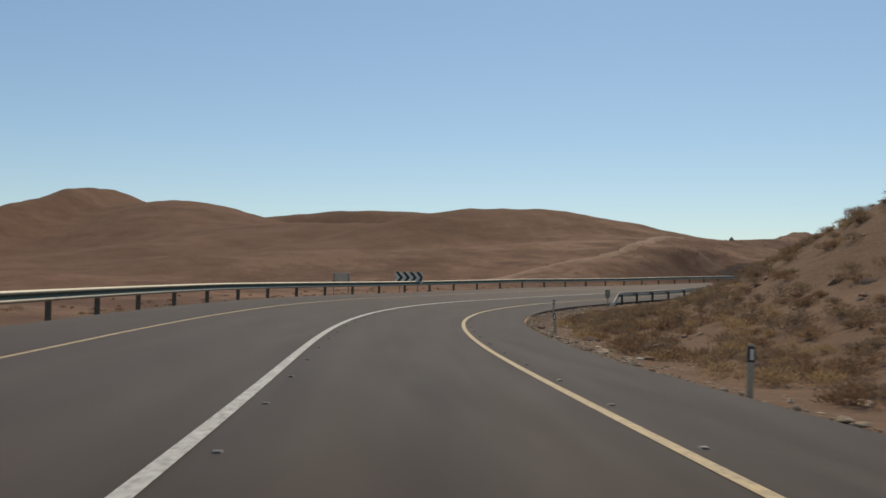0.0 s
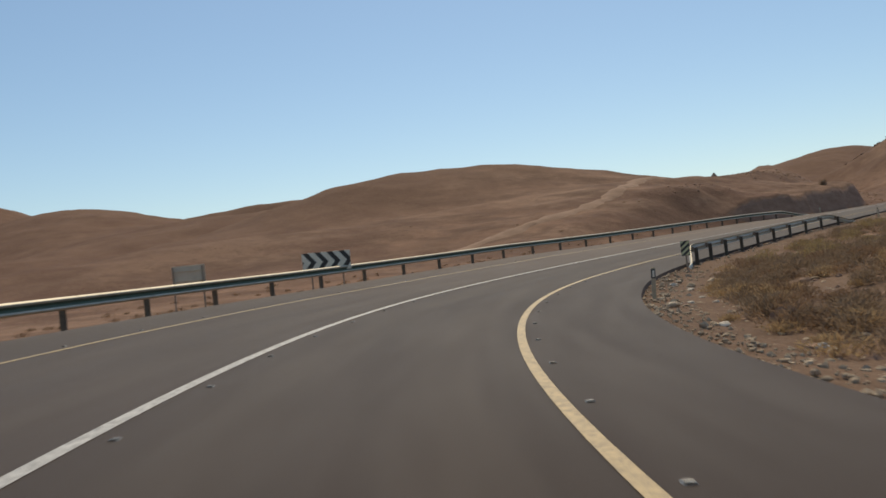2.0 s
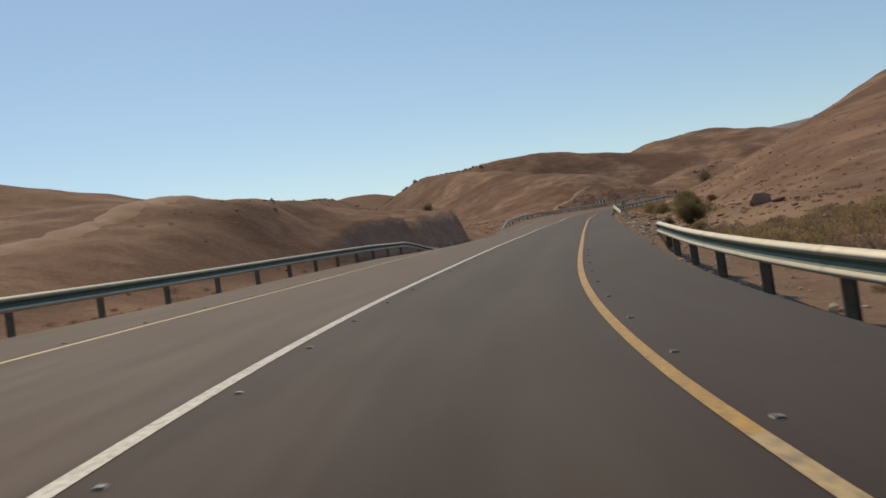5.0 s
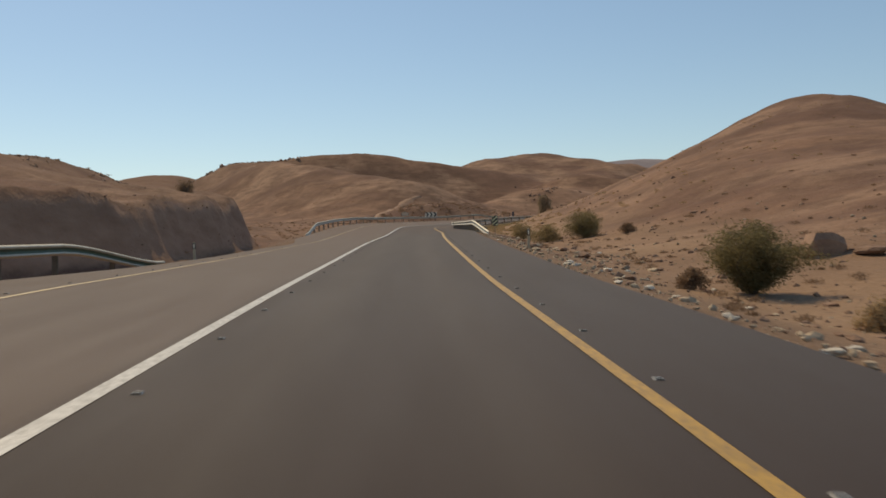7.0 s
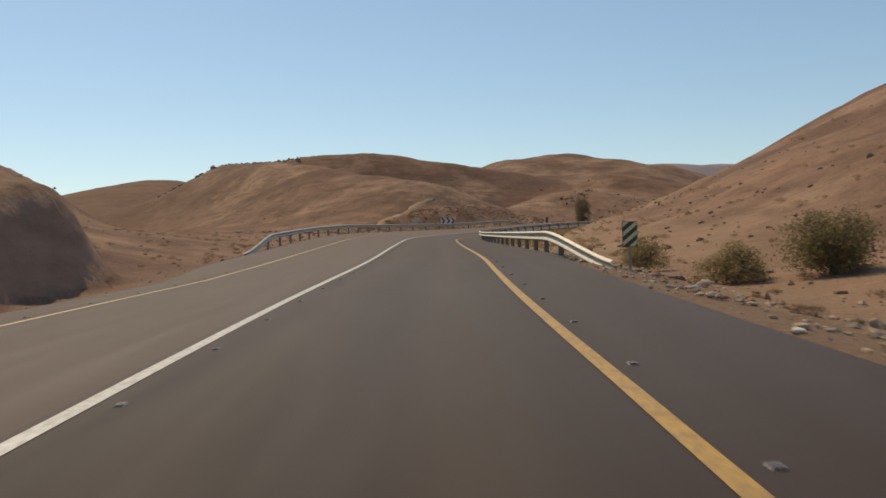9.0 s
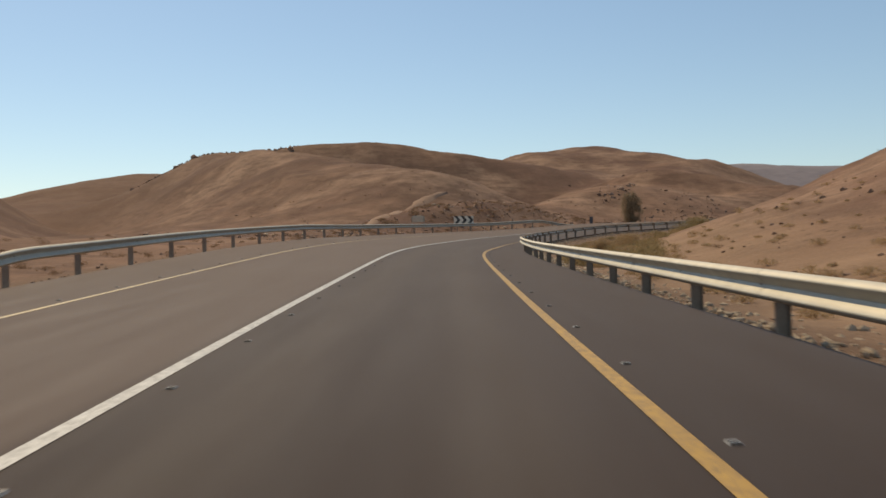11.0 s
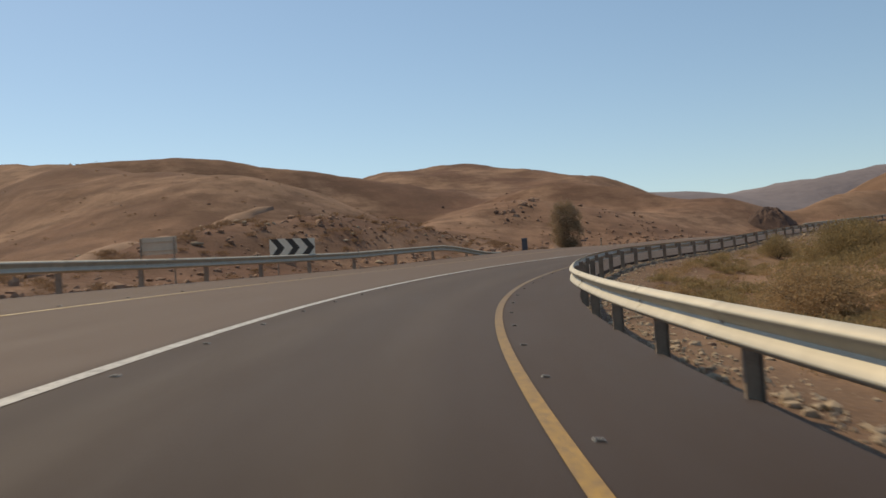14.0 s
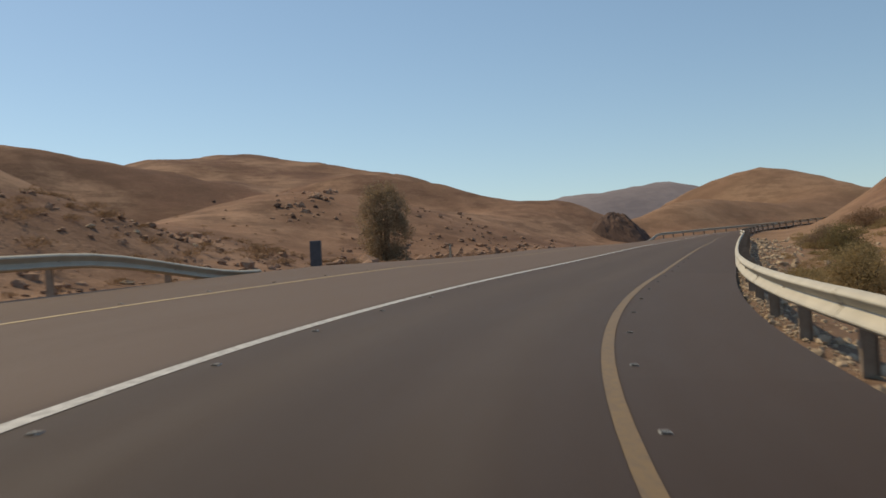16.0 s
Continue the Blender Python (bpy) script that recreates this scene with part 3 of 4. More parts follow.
def inner_line(s):
    """The inner rail keeps to the asphalt's edge where the shoulder narrows."""
    return float(np.interp(s, [154, 177, 206, 218, 238, 262, 300], [5.65, 5.66, 5.64, 5.2, 5.2, 5.72, 5.78]))


def inner_height(s):
    return 0.5 + 0.085 * float(sstep(204, 216, s) * (1 - sstep(248, 268, s)))


guard_rail(154.39, 399.87, inner_line, -1, "long galvanised W-beam guard rail curving with the inner bend", dip_in=8, flare_in=0.6, spacing=3.23, height=inner_height)
guard_rail(180.17, 276.7, -7.2, 1, "galvanised W-beam guard rail on the outside of the bend", dip_in=9, dip_out=8, spacing=4.02, height=0.61)
guard_rail(364, 412, -7.15, 1, "galvanised guard rail beyond the rock knoll on the next bend", dip_in=5)


# ---- more materials ----
CREAM = mottled("cream_plastic", (0.38, 0.30, 0.20), (0.54, 0.44, 0.31), 8.0, 0.7, relief=0.05, vary=0.05)
BLACK = mottled("black_paint", (0.036, 0.030, 0.025), (0.062, 0.053, 0.045), 8.0, 0.55, relief=0.03)
WHITE_SHEET = mottled("white_reflective_sheet", (0.76, 0.67, 0.53), (0.90, 0.82, 0.67), 5.0, 0.75, relief=0.03)
GREEN_SHEET = mottled("pale_green_sheet", (0.56, 0.53, 0.29), (0.68, 0.64, 0.38), 5.0, 0.75, relief=0.03)
GREY_PLATE = mottled("dull_aluminium_plate", (0.58, 0.46, 0.34), (0.70, 0.57, 0.43), 4.0, 0.8, 0.0, relief=0.05)
SLATE = mottled("dark_blue_grey_paint", (0.05, 0.055, 0.065), (0.09, 0.095, 0.11), 5.0, 0.6, relief=0.05)
PALE_STONE = mottled("pale_limestone", (0.30, 0.222, 0.145), (0.53, 0.41, 0.285), 3.0, 0.9, fine=30.0, relief=0.5, depth=0.02, vary=0.25)
BROWN_STONE = mottled("brown_rock", (0.19, 0.108, 0.070), (0.36, 0.225, 0.145), 1.5, 0.92, fine=14.0, relief=0.6, depth=0.05, vary=0.2)
STUD_METAL = mottled("worn_stud_metal", (0.20, 0.19, 0.17), (0.50, 0.48, 0.44), 30.0, 0.5, 0.3, relief=0.05, vary=0.2)
GLASS_BEAD = mottled("amber_reflector", (0.03, 0.025, 0.02), (0.09, 0.06, 0.03), 40.0, 0.2, relief=0.0)
BARK = mottled("dry_bark", (0.07, 0.05, 0.035), (0.15, 0.11, 0.08), 9.0, 0.9, relief=0.5)


def leafy(name, dark, light):
    """Leaves and blades whose tone differs from one to the next."""
    m, nt, b = material(name, 0.85)
    geo = nt.nodes.new("ShaderNodeNewGeometry")
    c = ramp(nt, geo.outputs["Random Per Island"], (0.0, dark), (1.0, light))
    nt.links.new(mix(nt, 0.3, c, ramp(nt, noise_of(nt, geo.outputs["Position"], 1.5), (0.3, dark), (0.7, light))), b.inputs["Base Color"])
    b.inputs["Specular IOR Level"].default_value = 0.15
    through_leaf = nt.nodes.new("ShaderNodeBsdfTranslucent")
    nt.links.new(b.inputs["Base Color"].links[0].from_socket, through_leaf.inputs["Color"])
    both = nt.nodes.new("ShaderNodeMixShader")
    both.inputs[0].default_value = 0.45
    nt.links.new(b.outputs[0], both.inputs[1])
    nt.links.new(through_leaf.outputs[0], both.inputs[2])
    nt.links.new(both.outputs[0], nt.nodes["Material Output"].inputs["Surface"])
    return m


OLIVE = leafy("olive_green_leaves", (0.150, 0.125, 0.060), (0.285, 0.232, 0.118))
GREYGREEN = leafy("grey_brown_twigs", (0.23, 0.175, 0.112), (0.41, 0.32, 0.21))
STRAW = leafy("dry_straw", (0.30, 0.205, 0.112), (0.52, 0.375, 0.215))
SCRUB = leafy("brown_dry_scrub", (0.165, 0.105, 0.066), (0.33, 0.222, 0.142))
DUSTY = leafy("dusty_grey_scrub", (0.175, 0.125, 0.082), (0.33, 0.245, 0.17))
GREENISH = leafy("yellow_green_scrub", (0.235, 0.180, 0.092), (0.41, 0.312, 0.165))


# ---- signs and posts ----
def chevron_sign(m, label, arrows):
    """A long board with black chevrons that point to the right, on two posts."""
    sign = thing("chevron_sign", m, label, "road sign", "chevron signs")
    wide, tall, low = 2.0, 0.78, 0.80
    bm = bmesh.new()
    bm_box(bm, (wide, 0.025, tall), (0, 0, low + tall / 2), None, 0.006)
    part("board", bm, WHITE_SHEET, sign, "white reflective board")
    pitch = wide / arrows
    for i in range(-1, arrows + 1):
        x0 = -wide / 2 + pitch * i + 0.02
        band, tip = pitch * 0.46, tall * 0.42
        rim = [(x0, 0), (x0 + band, 0), (x0 + band + tip, tall / 2), (x0 + band, tall), (x0, tall), (x0 + tip, tall / 2)]
        halves = [[rim[0], rim[1], rim[2], rim[5]], [rim[5], rim[2], rim[3], rim[4]]]
        bm = bmesh.new()
        for loop in halves:
            clipped = clip_x(clip_x(loop, -wide / 2 + 0.012, 1), wide / 2 - 0.012, -1)
            if len(clipped) > 2:
                front = [bm.verts.new((x, -0.0165, low + z)) for x, z in clipped]
                back = [bm.verts.new((x, -0.0125, low + z)) for x, z in clipped]
                bm.faces.new(front)
                for a in range(len(front)):
                    b = (a + 1) % len(front)
                    bm.faces.new((front[a], back[a], back[b], front[b]))
        if bm.verts:
            part("chevron", bm, BLACK, sign, "black chevron stripe")
        else:
            bm.free()
    for x in (-0.65, 0.65):
        bm = bmesh.new()
        bm_rod(bm, (x, 0.045, -0.5), (x, 0.045, low + tall - 0.08), 0.03, None, 10)
        part("post", bm, POST_STEEL, sign)
    return sign


def clip_x(loop, edge, sense):
    """The part of a flat loop of (x, z) with sense * x over sense * edge."""
    out = []
    for (x0, z0), (x1, z1) in zip(loop, loop[1:] + loop[:1]):
        a, b = sense * (x0 - edge), sense * (x1 - edge)
        if a >= 0:
            out.append((x0, z0))
        if a * b < 0:
            q = a / (a - b)
            out.append((edge, z0 + (z1 - z0) * q))
    return out


def upright(x, y, turn, drop=0.0):
    return Matrix.Translation((x, y, ground_at(x, y) - drop)) @ Matrix.Rotation(radians(turn), 4, "Z")


def level_at(x, y, z, turn):
    return Matrix.Translation((x, y, z)) @ Matrix.Rotation(radians(turn), 4, "Z")


chevron_sign(level_at(-47.5, 46.0, 0.78, 60), "white chevron board with black arrows behind the guard rail", 4)
chevron_sign(level_at(-45.95, 242.3, 8.02, 18), "white chevron board with black arrows before a stony bank", 3)


def plate_sign(m, label, wide, tall, low):
    """The bare grey back of a small sign, with its frame rails and posts."""
    sign = thing("sign_back", m, label, "road sign", "sign backs")
    bm = bmesh.new()
    bm_box(bm, (wide, 0.02, tall), (0, 0, low + tall / 2), None, 0.006)
    part("plate", bm, GREY_PLATE, sign)
    for z in (0.25, 0.75):
        bm = bmesh.new()
        bm_box(bm, (wide * 0.94, 0.03, 0.035), (0, -0.0275, low + tall * z), None, 0.004)
        part("rail", bm, GREY_PLATE, sign)
    for x in (-wide / 2 + 0.06, wide / 2 - 0.06):
        bm = bmesh.new()
        bm_rod(bm, (x, -0.075, -0.5), (x, -0.075, low + tall - 0.03), 0.025, None, 10)
        part("post", bm, POST_STEEL, sign)
    return sign


plate_sign(level_at(-43.95, 37.05, 0.55, 37), "bare grey back of a road sign on steel posts", 1.05, 0.62, 0.92)
plate_sign(level_at(-49.83, 232.05, 7.72, -12), "bare grey back of a road sign behind the rail", 1.2, 0.55, 0.95)


def hazard_marker(m, label):
    """A small upright board with slanting dark and pale stripes."""
    sign = thing("hazard_marker", m, label, "road sign", "hazard markers")
    wide, tall, low = 0.32, 0.54, 0.52
    bm = bmesh.new()
    bm_box(bm, (wide, 0.02, tall), (0, 0, low + tall / 2), None, 0.006)
    part("board", bm, BLACK, sign, "black board")
    for i in range(-1, 4):
        z0, band, rise = low + 0.02 + i * 0.2, 0.095, 0.24
        loop = [(z0, -1), (z0 + band, -1), (z0 + band + rise, 1), (z0 + rise, 1)]
        pts = [(-wide / 2 + 0.012 if sx < 0 else wide / 2 - 0.012, z) for z, sx in loop]
        flat = [(z, x) for x, z in pts]
        flat = clip_x(clip_x(flat, low + 0.012, 1), low + tall - 0.012, -1)
        if len(flat) < 3:
            continue
        bm = bmesh.new()
        front = [bm.verts.new((x, -0.0145, z)) for z, x in flat]
        back = [bm.verts.new((x, -0.0105, z)) for z, x in flat]
        bm.faces.new(front)
        for a in range(len(front)):
            b = (a + 1) % len(front)
            bm.faces.new((front[a], back[a], back[b], front[b]))
        part("stripe", bm, GREEN_SHEET, sign, "pale reflective stripe")
    bm = bmesh.new()
    bm_rod(bm, (0, 0.04, -0.5), (0, 0.04, low + tall - 0.05), 0.028, None, 10)
    part("post", bm, POST_STEEL, sign)
    return sign


hazard_marker(land_pose(65.4, 6.3), "striped hazard marker where the guard rail begins")
hazard_marker(land_pose(154, 6.55), "striped hazard marker at the sloping end of the rail")


def delineator():
    """A flat cream plastic post with a black band and a framed reflector."""
    post = thing("delineator_post", Matrix.Identity(4), "cream plastic delineator post with a black reflector band", "delineator post", "delineator posts")
    bm = bmesh.new()
    bm_box(bm, (0.095, 0.04, 1.06), (0, 0, 0.15), None, 0.015)
    part("body", bm, CREAM, post)
    bm = bmesh.new()
    bm_box(bm, (0.101, 0.046, 0.22), (0, 0, 0.57), None, 0.012)
    part("band", bm, BLACK, post, "black band")
    bm = bmesh.new()
    bm_box(bm, (0.05, 0.012, 0.15), (0, -0.026, 0.57), None, 0.004)
    part("reflector", bm, WHITE_SHEET, post, "pale rectangular reflector")
    bm = bmesh.new()
    bm_box(bm, (0.085, 0.036, 0.05), (0, 0, 0.69), None, 0.012)
    part("cap", bm, CREAM, post)
    return post


spots = [(12.4, 6.46, 2), (32.4, 6.85, -3), (51, 6.28, 3), (108.8, 6.65, 0), (136.4, 6.4, 0), (136.6, -5.6, 0), (293.8, -6.91, 0)]
first_post = delineator()
for i, (s, d, lean) in enumerate(spots):
    m = land_pose(s, d, 0.0, lean * 2) @ Matrix.Rotation(radians(lean), 4, "Y")
    if i == 0:
        first_post.matrix_basis = m
    else:
        copy_thing(first_post, m)


def roadside_marker():
    """A dark slab-like post with a rounded head on a low footing."""
    post = thing("marker_post", land_pose(282.6, -8.2), "dark blue-grey slab marker post at the rail's end", "marker post")
    bm = bmesh.new()
    bm_box(bm, (0.42, 0.10, 1.3), (0, 0, 0.35), None, 0.03)
    part("slab", bm, SLATE, post)
    bm = bmesh.new()
    bm_box(bm, (0.5, 0.2, 0.16), (0, 0, 0.03), None, 0.02)
    part("footing", bm, PALE_STONE, post, "rough concrete footing")


def signpost():
    post = thing("signpost", upright(-17.2, 296.7, -15), "thin dark post with two short boards beside the tree", "signpost")
    bm = bmesh.new()
    bm_rod(bm, (0, 0, -0.4), (0, 0, 1.25), 0.035, 0.03, 8)
    part("pole", bm, POST_STEEL, post)
    for x, z, w in ((-0.12, 0.95, 0.62), (0.2, 1.15, 0.28)):
        bm = bmesh.new()
        bm_box(bm, (w, 0.03, 0.14), (x, -0.045, z), None, 0.008)
        part("board", bm, SLATE, post)


roadside_marker()
signpost()


# ---- road studs ----
def stud_mesh():
    bm = bmesh.new()
    bm_box(bm, (0.08, 0.065, 0.014), (0, 0, 0.005))
    for v in bm.verts:
        if v.co.z > 0.006:
            v.co.x *= 0.72
            v.co.y *= 0.6
    me = bpy.data.meshes.new("road_stud")
    bm.to_mesh(me)
    bm.free()
    me.materials.append(STUD_METAL)
    return me


STUD_ME = stud_mesh()


def reflector_mesh():
    bm = bmesh.new()
    bm_box(bm, (0.055, 0.008, 0.008), (0, -0.029, 0.007))
    me = bpy.data.meshes.new("reflector")
    bm.to_mesh(me)
    bm.free()
    me.materials.append(GLASS_BEAD)
    return me


BEAD_ME = reflector_mesh()
for d, s_from, s_to in ((0.28, 1, 292), (LANE + 0.22, 1.4, 292), (LEFT_LINE - 0.30, 30, 285)):
    for s in np.arange(s_from, s_to, 2.85):
        h = heading(s)
        p = on_road(s, d, 0.004)
        stud = new("road_stud", STUD_ME)
        bank = math.atan2(float(np.interp(s, ALONG, SIDE[:, 2])), 1)
        stud.matrix_basis = Matrix.Translation(p) @ Matrix.Rotation(h, 4, "Z") @ Matrix.Rotation(-bank, 4, "Y")
        tagged(stud, "small worn metal reflector stud on the asphalt", "road stud", "road studs")
        bead = new("reflector", BEAD_ME)
        bead.parent = stud


# ---- stones ----
def stone_mesh(seed, mat, rounds=2):
    bm = bmesh.new()
    bmesh.ops.create_icosphere(bm, subdivisions=rounds, radius=0.5)
    for v in bm.verts:
        n = noise.noise(v.co * 2.2 + Vector((seed * 7.3, 0, 0))) * 0.45 + noise.noise(v.co * 5.0 + Vector((0, seed * 3.1, 0))) * 0.15
        v.co *= 1 + n
        v.co.z *= 0.5
        v.co.x *= 1.2
    # flat broken faces
    for k in range(3):
        a = random.Random(seed * 11 + k)
        way = Vector((a.uniform(-1, 1), a.uniform(-1, 1), a.uniform(0, 1))).normalized()
        for v in bm.verts:
            over = v.co.dot(way) - 0.36
            if over > 0:
                v.co -= way * over
    me = bpy.data.meshes.new("stone")
    bm.to_mesh(me)
    bm.free()
    me.materials.append(mat)
    return me


PALE = [stone_mesh(i, PALE_STONE) for i in range(5)]
BROWN = [stone_mesh(i + 9, BROWN_STONE) for i in range(5)]
WHITE_STONE = mottled("white_chalk", (0.50, 0.43, 0.34), (0.74, 0.67, 0.56), 4.0, 0.9, fine=30.0, relief=0.4, depth=0.02, vary=0.15)
WHITE = [stone_mesh(i + 21, WHITE_STONE) for i in range(4)]
rng = random.Random(4)


def stone(s, d, size, pale=True, label=""):
    p = on_road(s, d)
    ob = new("stone", rng.choice(PALE if pale else BROWN))
    sc = (size * rng.uniform(0.8, 1.25), size * rng.uniform(0.75, 1.1), size * rng.uniform(0.7, 1.1))
    ob.matrix_basis = Matrix.Translation((p.x, p.y, ground_at(p.x, p.y) + sc[2] * 0.14)) @ Matrix.Rotation(rng.uniform(0, 6.28), 4, "Z") @ Matrix.Diagonal((*sc, 1))
    return tagged(ob, label or ("pale broken limestone lying on the gravel verge" if pale else "brown weathered rock lying on the stony verge"), "stone", "verge stones")


for s, d, size, pale in ((109.5, 7.4, 0.45, True), (110.6, 7.9, 0.38, True), (108.2, 7.9, 0.3, True), (134, 7.9, 0.5, False), (138.3, 7.9, 0.5, False), (139.0, 6.9, 0.42, False), (137.0, 6.6, 0.4, False), (135.0, 6.5, 0.36, True), (140, 7.1, 0.4, True), (128, 8.7, 0.32, True),
                         (139.2, 7.8, 0.36, True), (138.1, 8.4, 0.28, True), (141.5, 8.2, 0.4, False), (152.3, 7.6, 0.35, True), (12.6, 8.2, 0.3, True), (20.5, 6.9, 0.26, True),
                         (22.5, 6.8, 0.3, True), (24.4, 7.4, 0.26, True), (27.3, 6.9, 0.24, True), (57, 7.1, 0.3, True), (60, 7.6, 0.36, True)):
    stone(s, d, size, pale)
for _ in range(70):
    stone(rng.choice((rng.uniform(8, 64), rng.uniform(104, 152))), 6.1 + rng.expovariate(0.9), rng.uniform(0.07, 0.19), rng.random() < 0.75)
for _ in range(26):
    stone(rng.uniform(24, 64), 6.25 + rng.expovariate(0.6), rng.uniform(0.10, 0.28), rng.random() < 0.7)
# bright chalky blocks among them
for _ in range(34):
    s = rng.choice((rng.uniform(18, 62), rng.uniform(104, 152), rng.uniform(108, 130)))
    ob = stone(s, float(right_edge(s)) + 0.35 + rng.expovariate(1.1), rng.uniform(0.12, 0.26), True, "bright chalky white stone lying on the verge")
    ob.data = rng.choice(WHITE)
# two boulders behind the vase-shaped bush
for s, d, size in ((128.4, 13.5, 1.5), (127.1, 14.3, 0.7)):
    stone(s, d, size, False, "large brown boulder half sunk in the sandy flat")
for _ in range(45):
    stone(rng.uniform(236, 298), -rng.uniform(8.6, 20), rng.uniform(0.15, 0.5), rng.random() < 0.45, "weathered stone on the bank above the road")
for _ in range(40):
    stone(rng.uniform(160, 300), rng.uniform(6.0, 7.2), rng.uniform(0.06, 0.16), rng.random() < 0.7)


def heap(name, places, mat, rounds, label, category):
    """Many small stones as one sheet of stuff. places: x, y, z, size."""
    base = bmesh.new()
    bmesh.ops.create_icosphere(base, subdivisions=rounds, radius=0.5)
    v0 = np.array([v.co[:] for v in base.verts])
    f0 = np.array([[v.index for v in f.verts] for f in base.faces])
    base.free()
    r = np.random.RandomState(7)
    n, k = len(places), len(v0)
    places = np.array(places)
    lump = v0[None] * (1 + 0.35 * r.uniform(-1, 1, (n, k, 1))) * r.uniform(0.6, 1.2, (n, 1, 3)) * places[:, 3][:, None, None]
    lump[..., 2] *= 0.75
    verts = (lump + places[:, None, :3]).reshape(-1, 3)
    faces = (f0[None] + (np.arange(n) * k)[:, None, None]).reshape(-1, 3)
    me = bpy.data.meshes.new(name)
    me.from_pydata(verts.tolist(), [], faces.tolist())
    me.materials.append(mat)
    return tagged(new(name, me), label, category, kind="stuff")


def scatter(count, s_range, d_of, size_of, seed, keep=None):
    r = random.Random(seed)
    rows = []
    while len(rows) < count:
        s, d = r.uniform(*s_range), d_of(r)
        p = on_road(s, d)
        if keep is None or keep(p.x, p.y, s, d):
            rows.append((p.x, p.y, 0.0, size_of(r)))
    a = np.array(rows)
    a[:, 2] = ground_level(a[:, 0], a[:, 1])
    return a


# gravel and rubble along the asphalt's edges
a = scatter(5200, (-5, 300), lambda r: 5.82 + r.expovariate(0.75), lambda r: 0.02 + min(r.expovariate(24), 0.16), 1)
heap("verge_gravel", a, PALE_STONE, 1, "loose pale gravel and rubble beside the asphalt", "gravel")
a = scatter(1800, (0, 300), lambda r: -6.9 - r.expovariate(0.8), lambda r: 0.03 + r.expovariate(22), 2)
heap("verge_gravel", a, BROWN_STONE, 1, "brown gravel and small stones below the guard rail", "gravel")
a = scatter(1500, (100, 160), lambda r: 6.4 + r.expovariate(0.16), lambda r: 0.04 + r.expovariate(14), 3)
heap("scattered_stones", a, BROWN_STONE, 1, "scattered brown stones on the sandy flat", "stones")
a = scatter(1500, (226, 300), lambda r: -8.3 - r.expovariate(0.10), lambda r: 0.06 + r.expovariate(8), 5)
heap("scattered_stones", a, BROWN_STONE, 1, "broken stones strewn over the roadside bank", "stones")
a = scatter(900, (0, 66), lambda r: 7.5 + r.expovariate(0.10), lambda r: 0.06 + r.expovariate(9), 6)
heap("scattered_stones", a, BROWN_STONE, 1, "stones strewn between dry scrub on the slope", "stones")


a = scatter(2600, (18, 66), lambda r: 6.0 + r.expovariate(0.7), lambda r: 0.02 + min(r.expovariate(28), 0.11), 9)
heap("verge_gravel", a, PALE_STONE, 1, "pale broken chips strewn round the inner bend", "gravel")
r_ = np.random.RandomState(10)
ss = r_.uniform(160, 320, 4200)
a = np.array([(*on_road(s, float(right_edge(s)) + 0.02 + r_.exponential(0.28))[:2], 0.0, 0.02 + r_.exponential(0.03)) for s in ss])
a[:, 2] = ground_level(a[:, 0], a[:, 1])
heap("edge_gravel", a, PALE_STONE, 1, "loose pale chips along the asphalt's broken edge", "gravel")
a = scatter(4200, (160, 310), lambda r: 5.8 + r.expovariate(1.5), lambda r: 0.02 + r.expovariate(24), 8)
heap("verge_gravel", a, PALE_STONE, 1, "pale rubble along the foot of the curved rail", "gravel")


# ---- plants ----
def clump_mesh(name, seed, wide, tall, count, leaf, mat, stiff=0.5, spread=1.0, belly=0.35):
    """A shrub's crown: small leaves gathered round many twig tips, in an uneven dome."""
    r = np.random.RandomState(seed)
    tips = []
    for _ in range(max(10, count // 28)):
        a, q = r.uniform(0, 2 * math.pi), math.sqrt(r.uniform(0, 1))
        up = r.uniform(0.12, 1.0)
        if belly > 0.9:   # narrow at the foot, broad and flat on top
            rim = 1.1 * (0.10 + 0.90 * min(1.0, up / 0.75) ** 1.6) * math.sqrt(max(0.1, 1 - max(0.0, up - 0.75) ** 2 / 0.09))
        else:
            rim = math.sqrt(max(0.02, 1 - (up - belly) ** 2 / (0.48 if up > 0.5 else 0.48 - 0.25 * (belly - 0.35))))
        rim *= 0.75 + 0.35 * math.sin(3 * a + seed) * r.uniform(0.3, 1)
        tips.append((math.cos(a) * q * rim * wide / 2, math.sin(a) * q * rim * wide / 2, up * tall * (0.86 + 0.2 * math.sin(2 * a + seed * 2))))
    tips = np.array(tips)
    pick = tips[r.randint(0, len(tips), count)]
    mid = pick + r.normal(0, 1, (count, 3)) * np.array([wide, wide, tall]) * (0.045 if belly > 0.9 else 0.065) * spread
    mid[:, 2] = np.maximum(mid[:, 2], 0.03)
    way = r.normal(0, 1, (count, 3)) + np.array([0, 0, stiff])
    way /= np.linalg.norm(way, axis=1)[:, None]
    side = np.cross(way, r.normal(0, 1, (count, 3)))
    side /= np.linalg.norm(side, axis=1)[:, None]
    size = leaf * r.uniform(0.6, 1.4, (count, 1))
    v = np.stack([mid - way * size * 0.5, mid + side * size * 0.26, mid + way * size * 0.6, mid - side * size * 0.26], 1)
    me = bpy.data.meshes.new(name)
    me.from_pydata(v.reshape(-1, 3).tolist(), [], np.arange(count * 4).reshape(-1, 4).tolist())
    me.materials.append(mat)
    return me


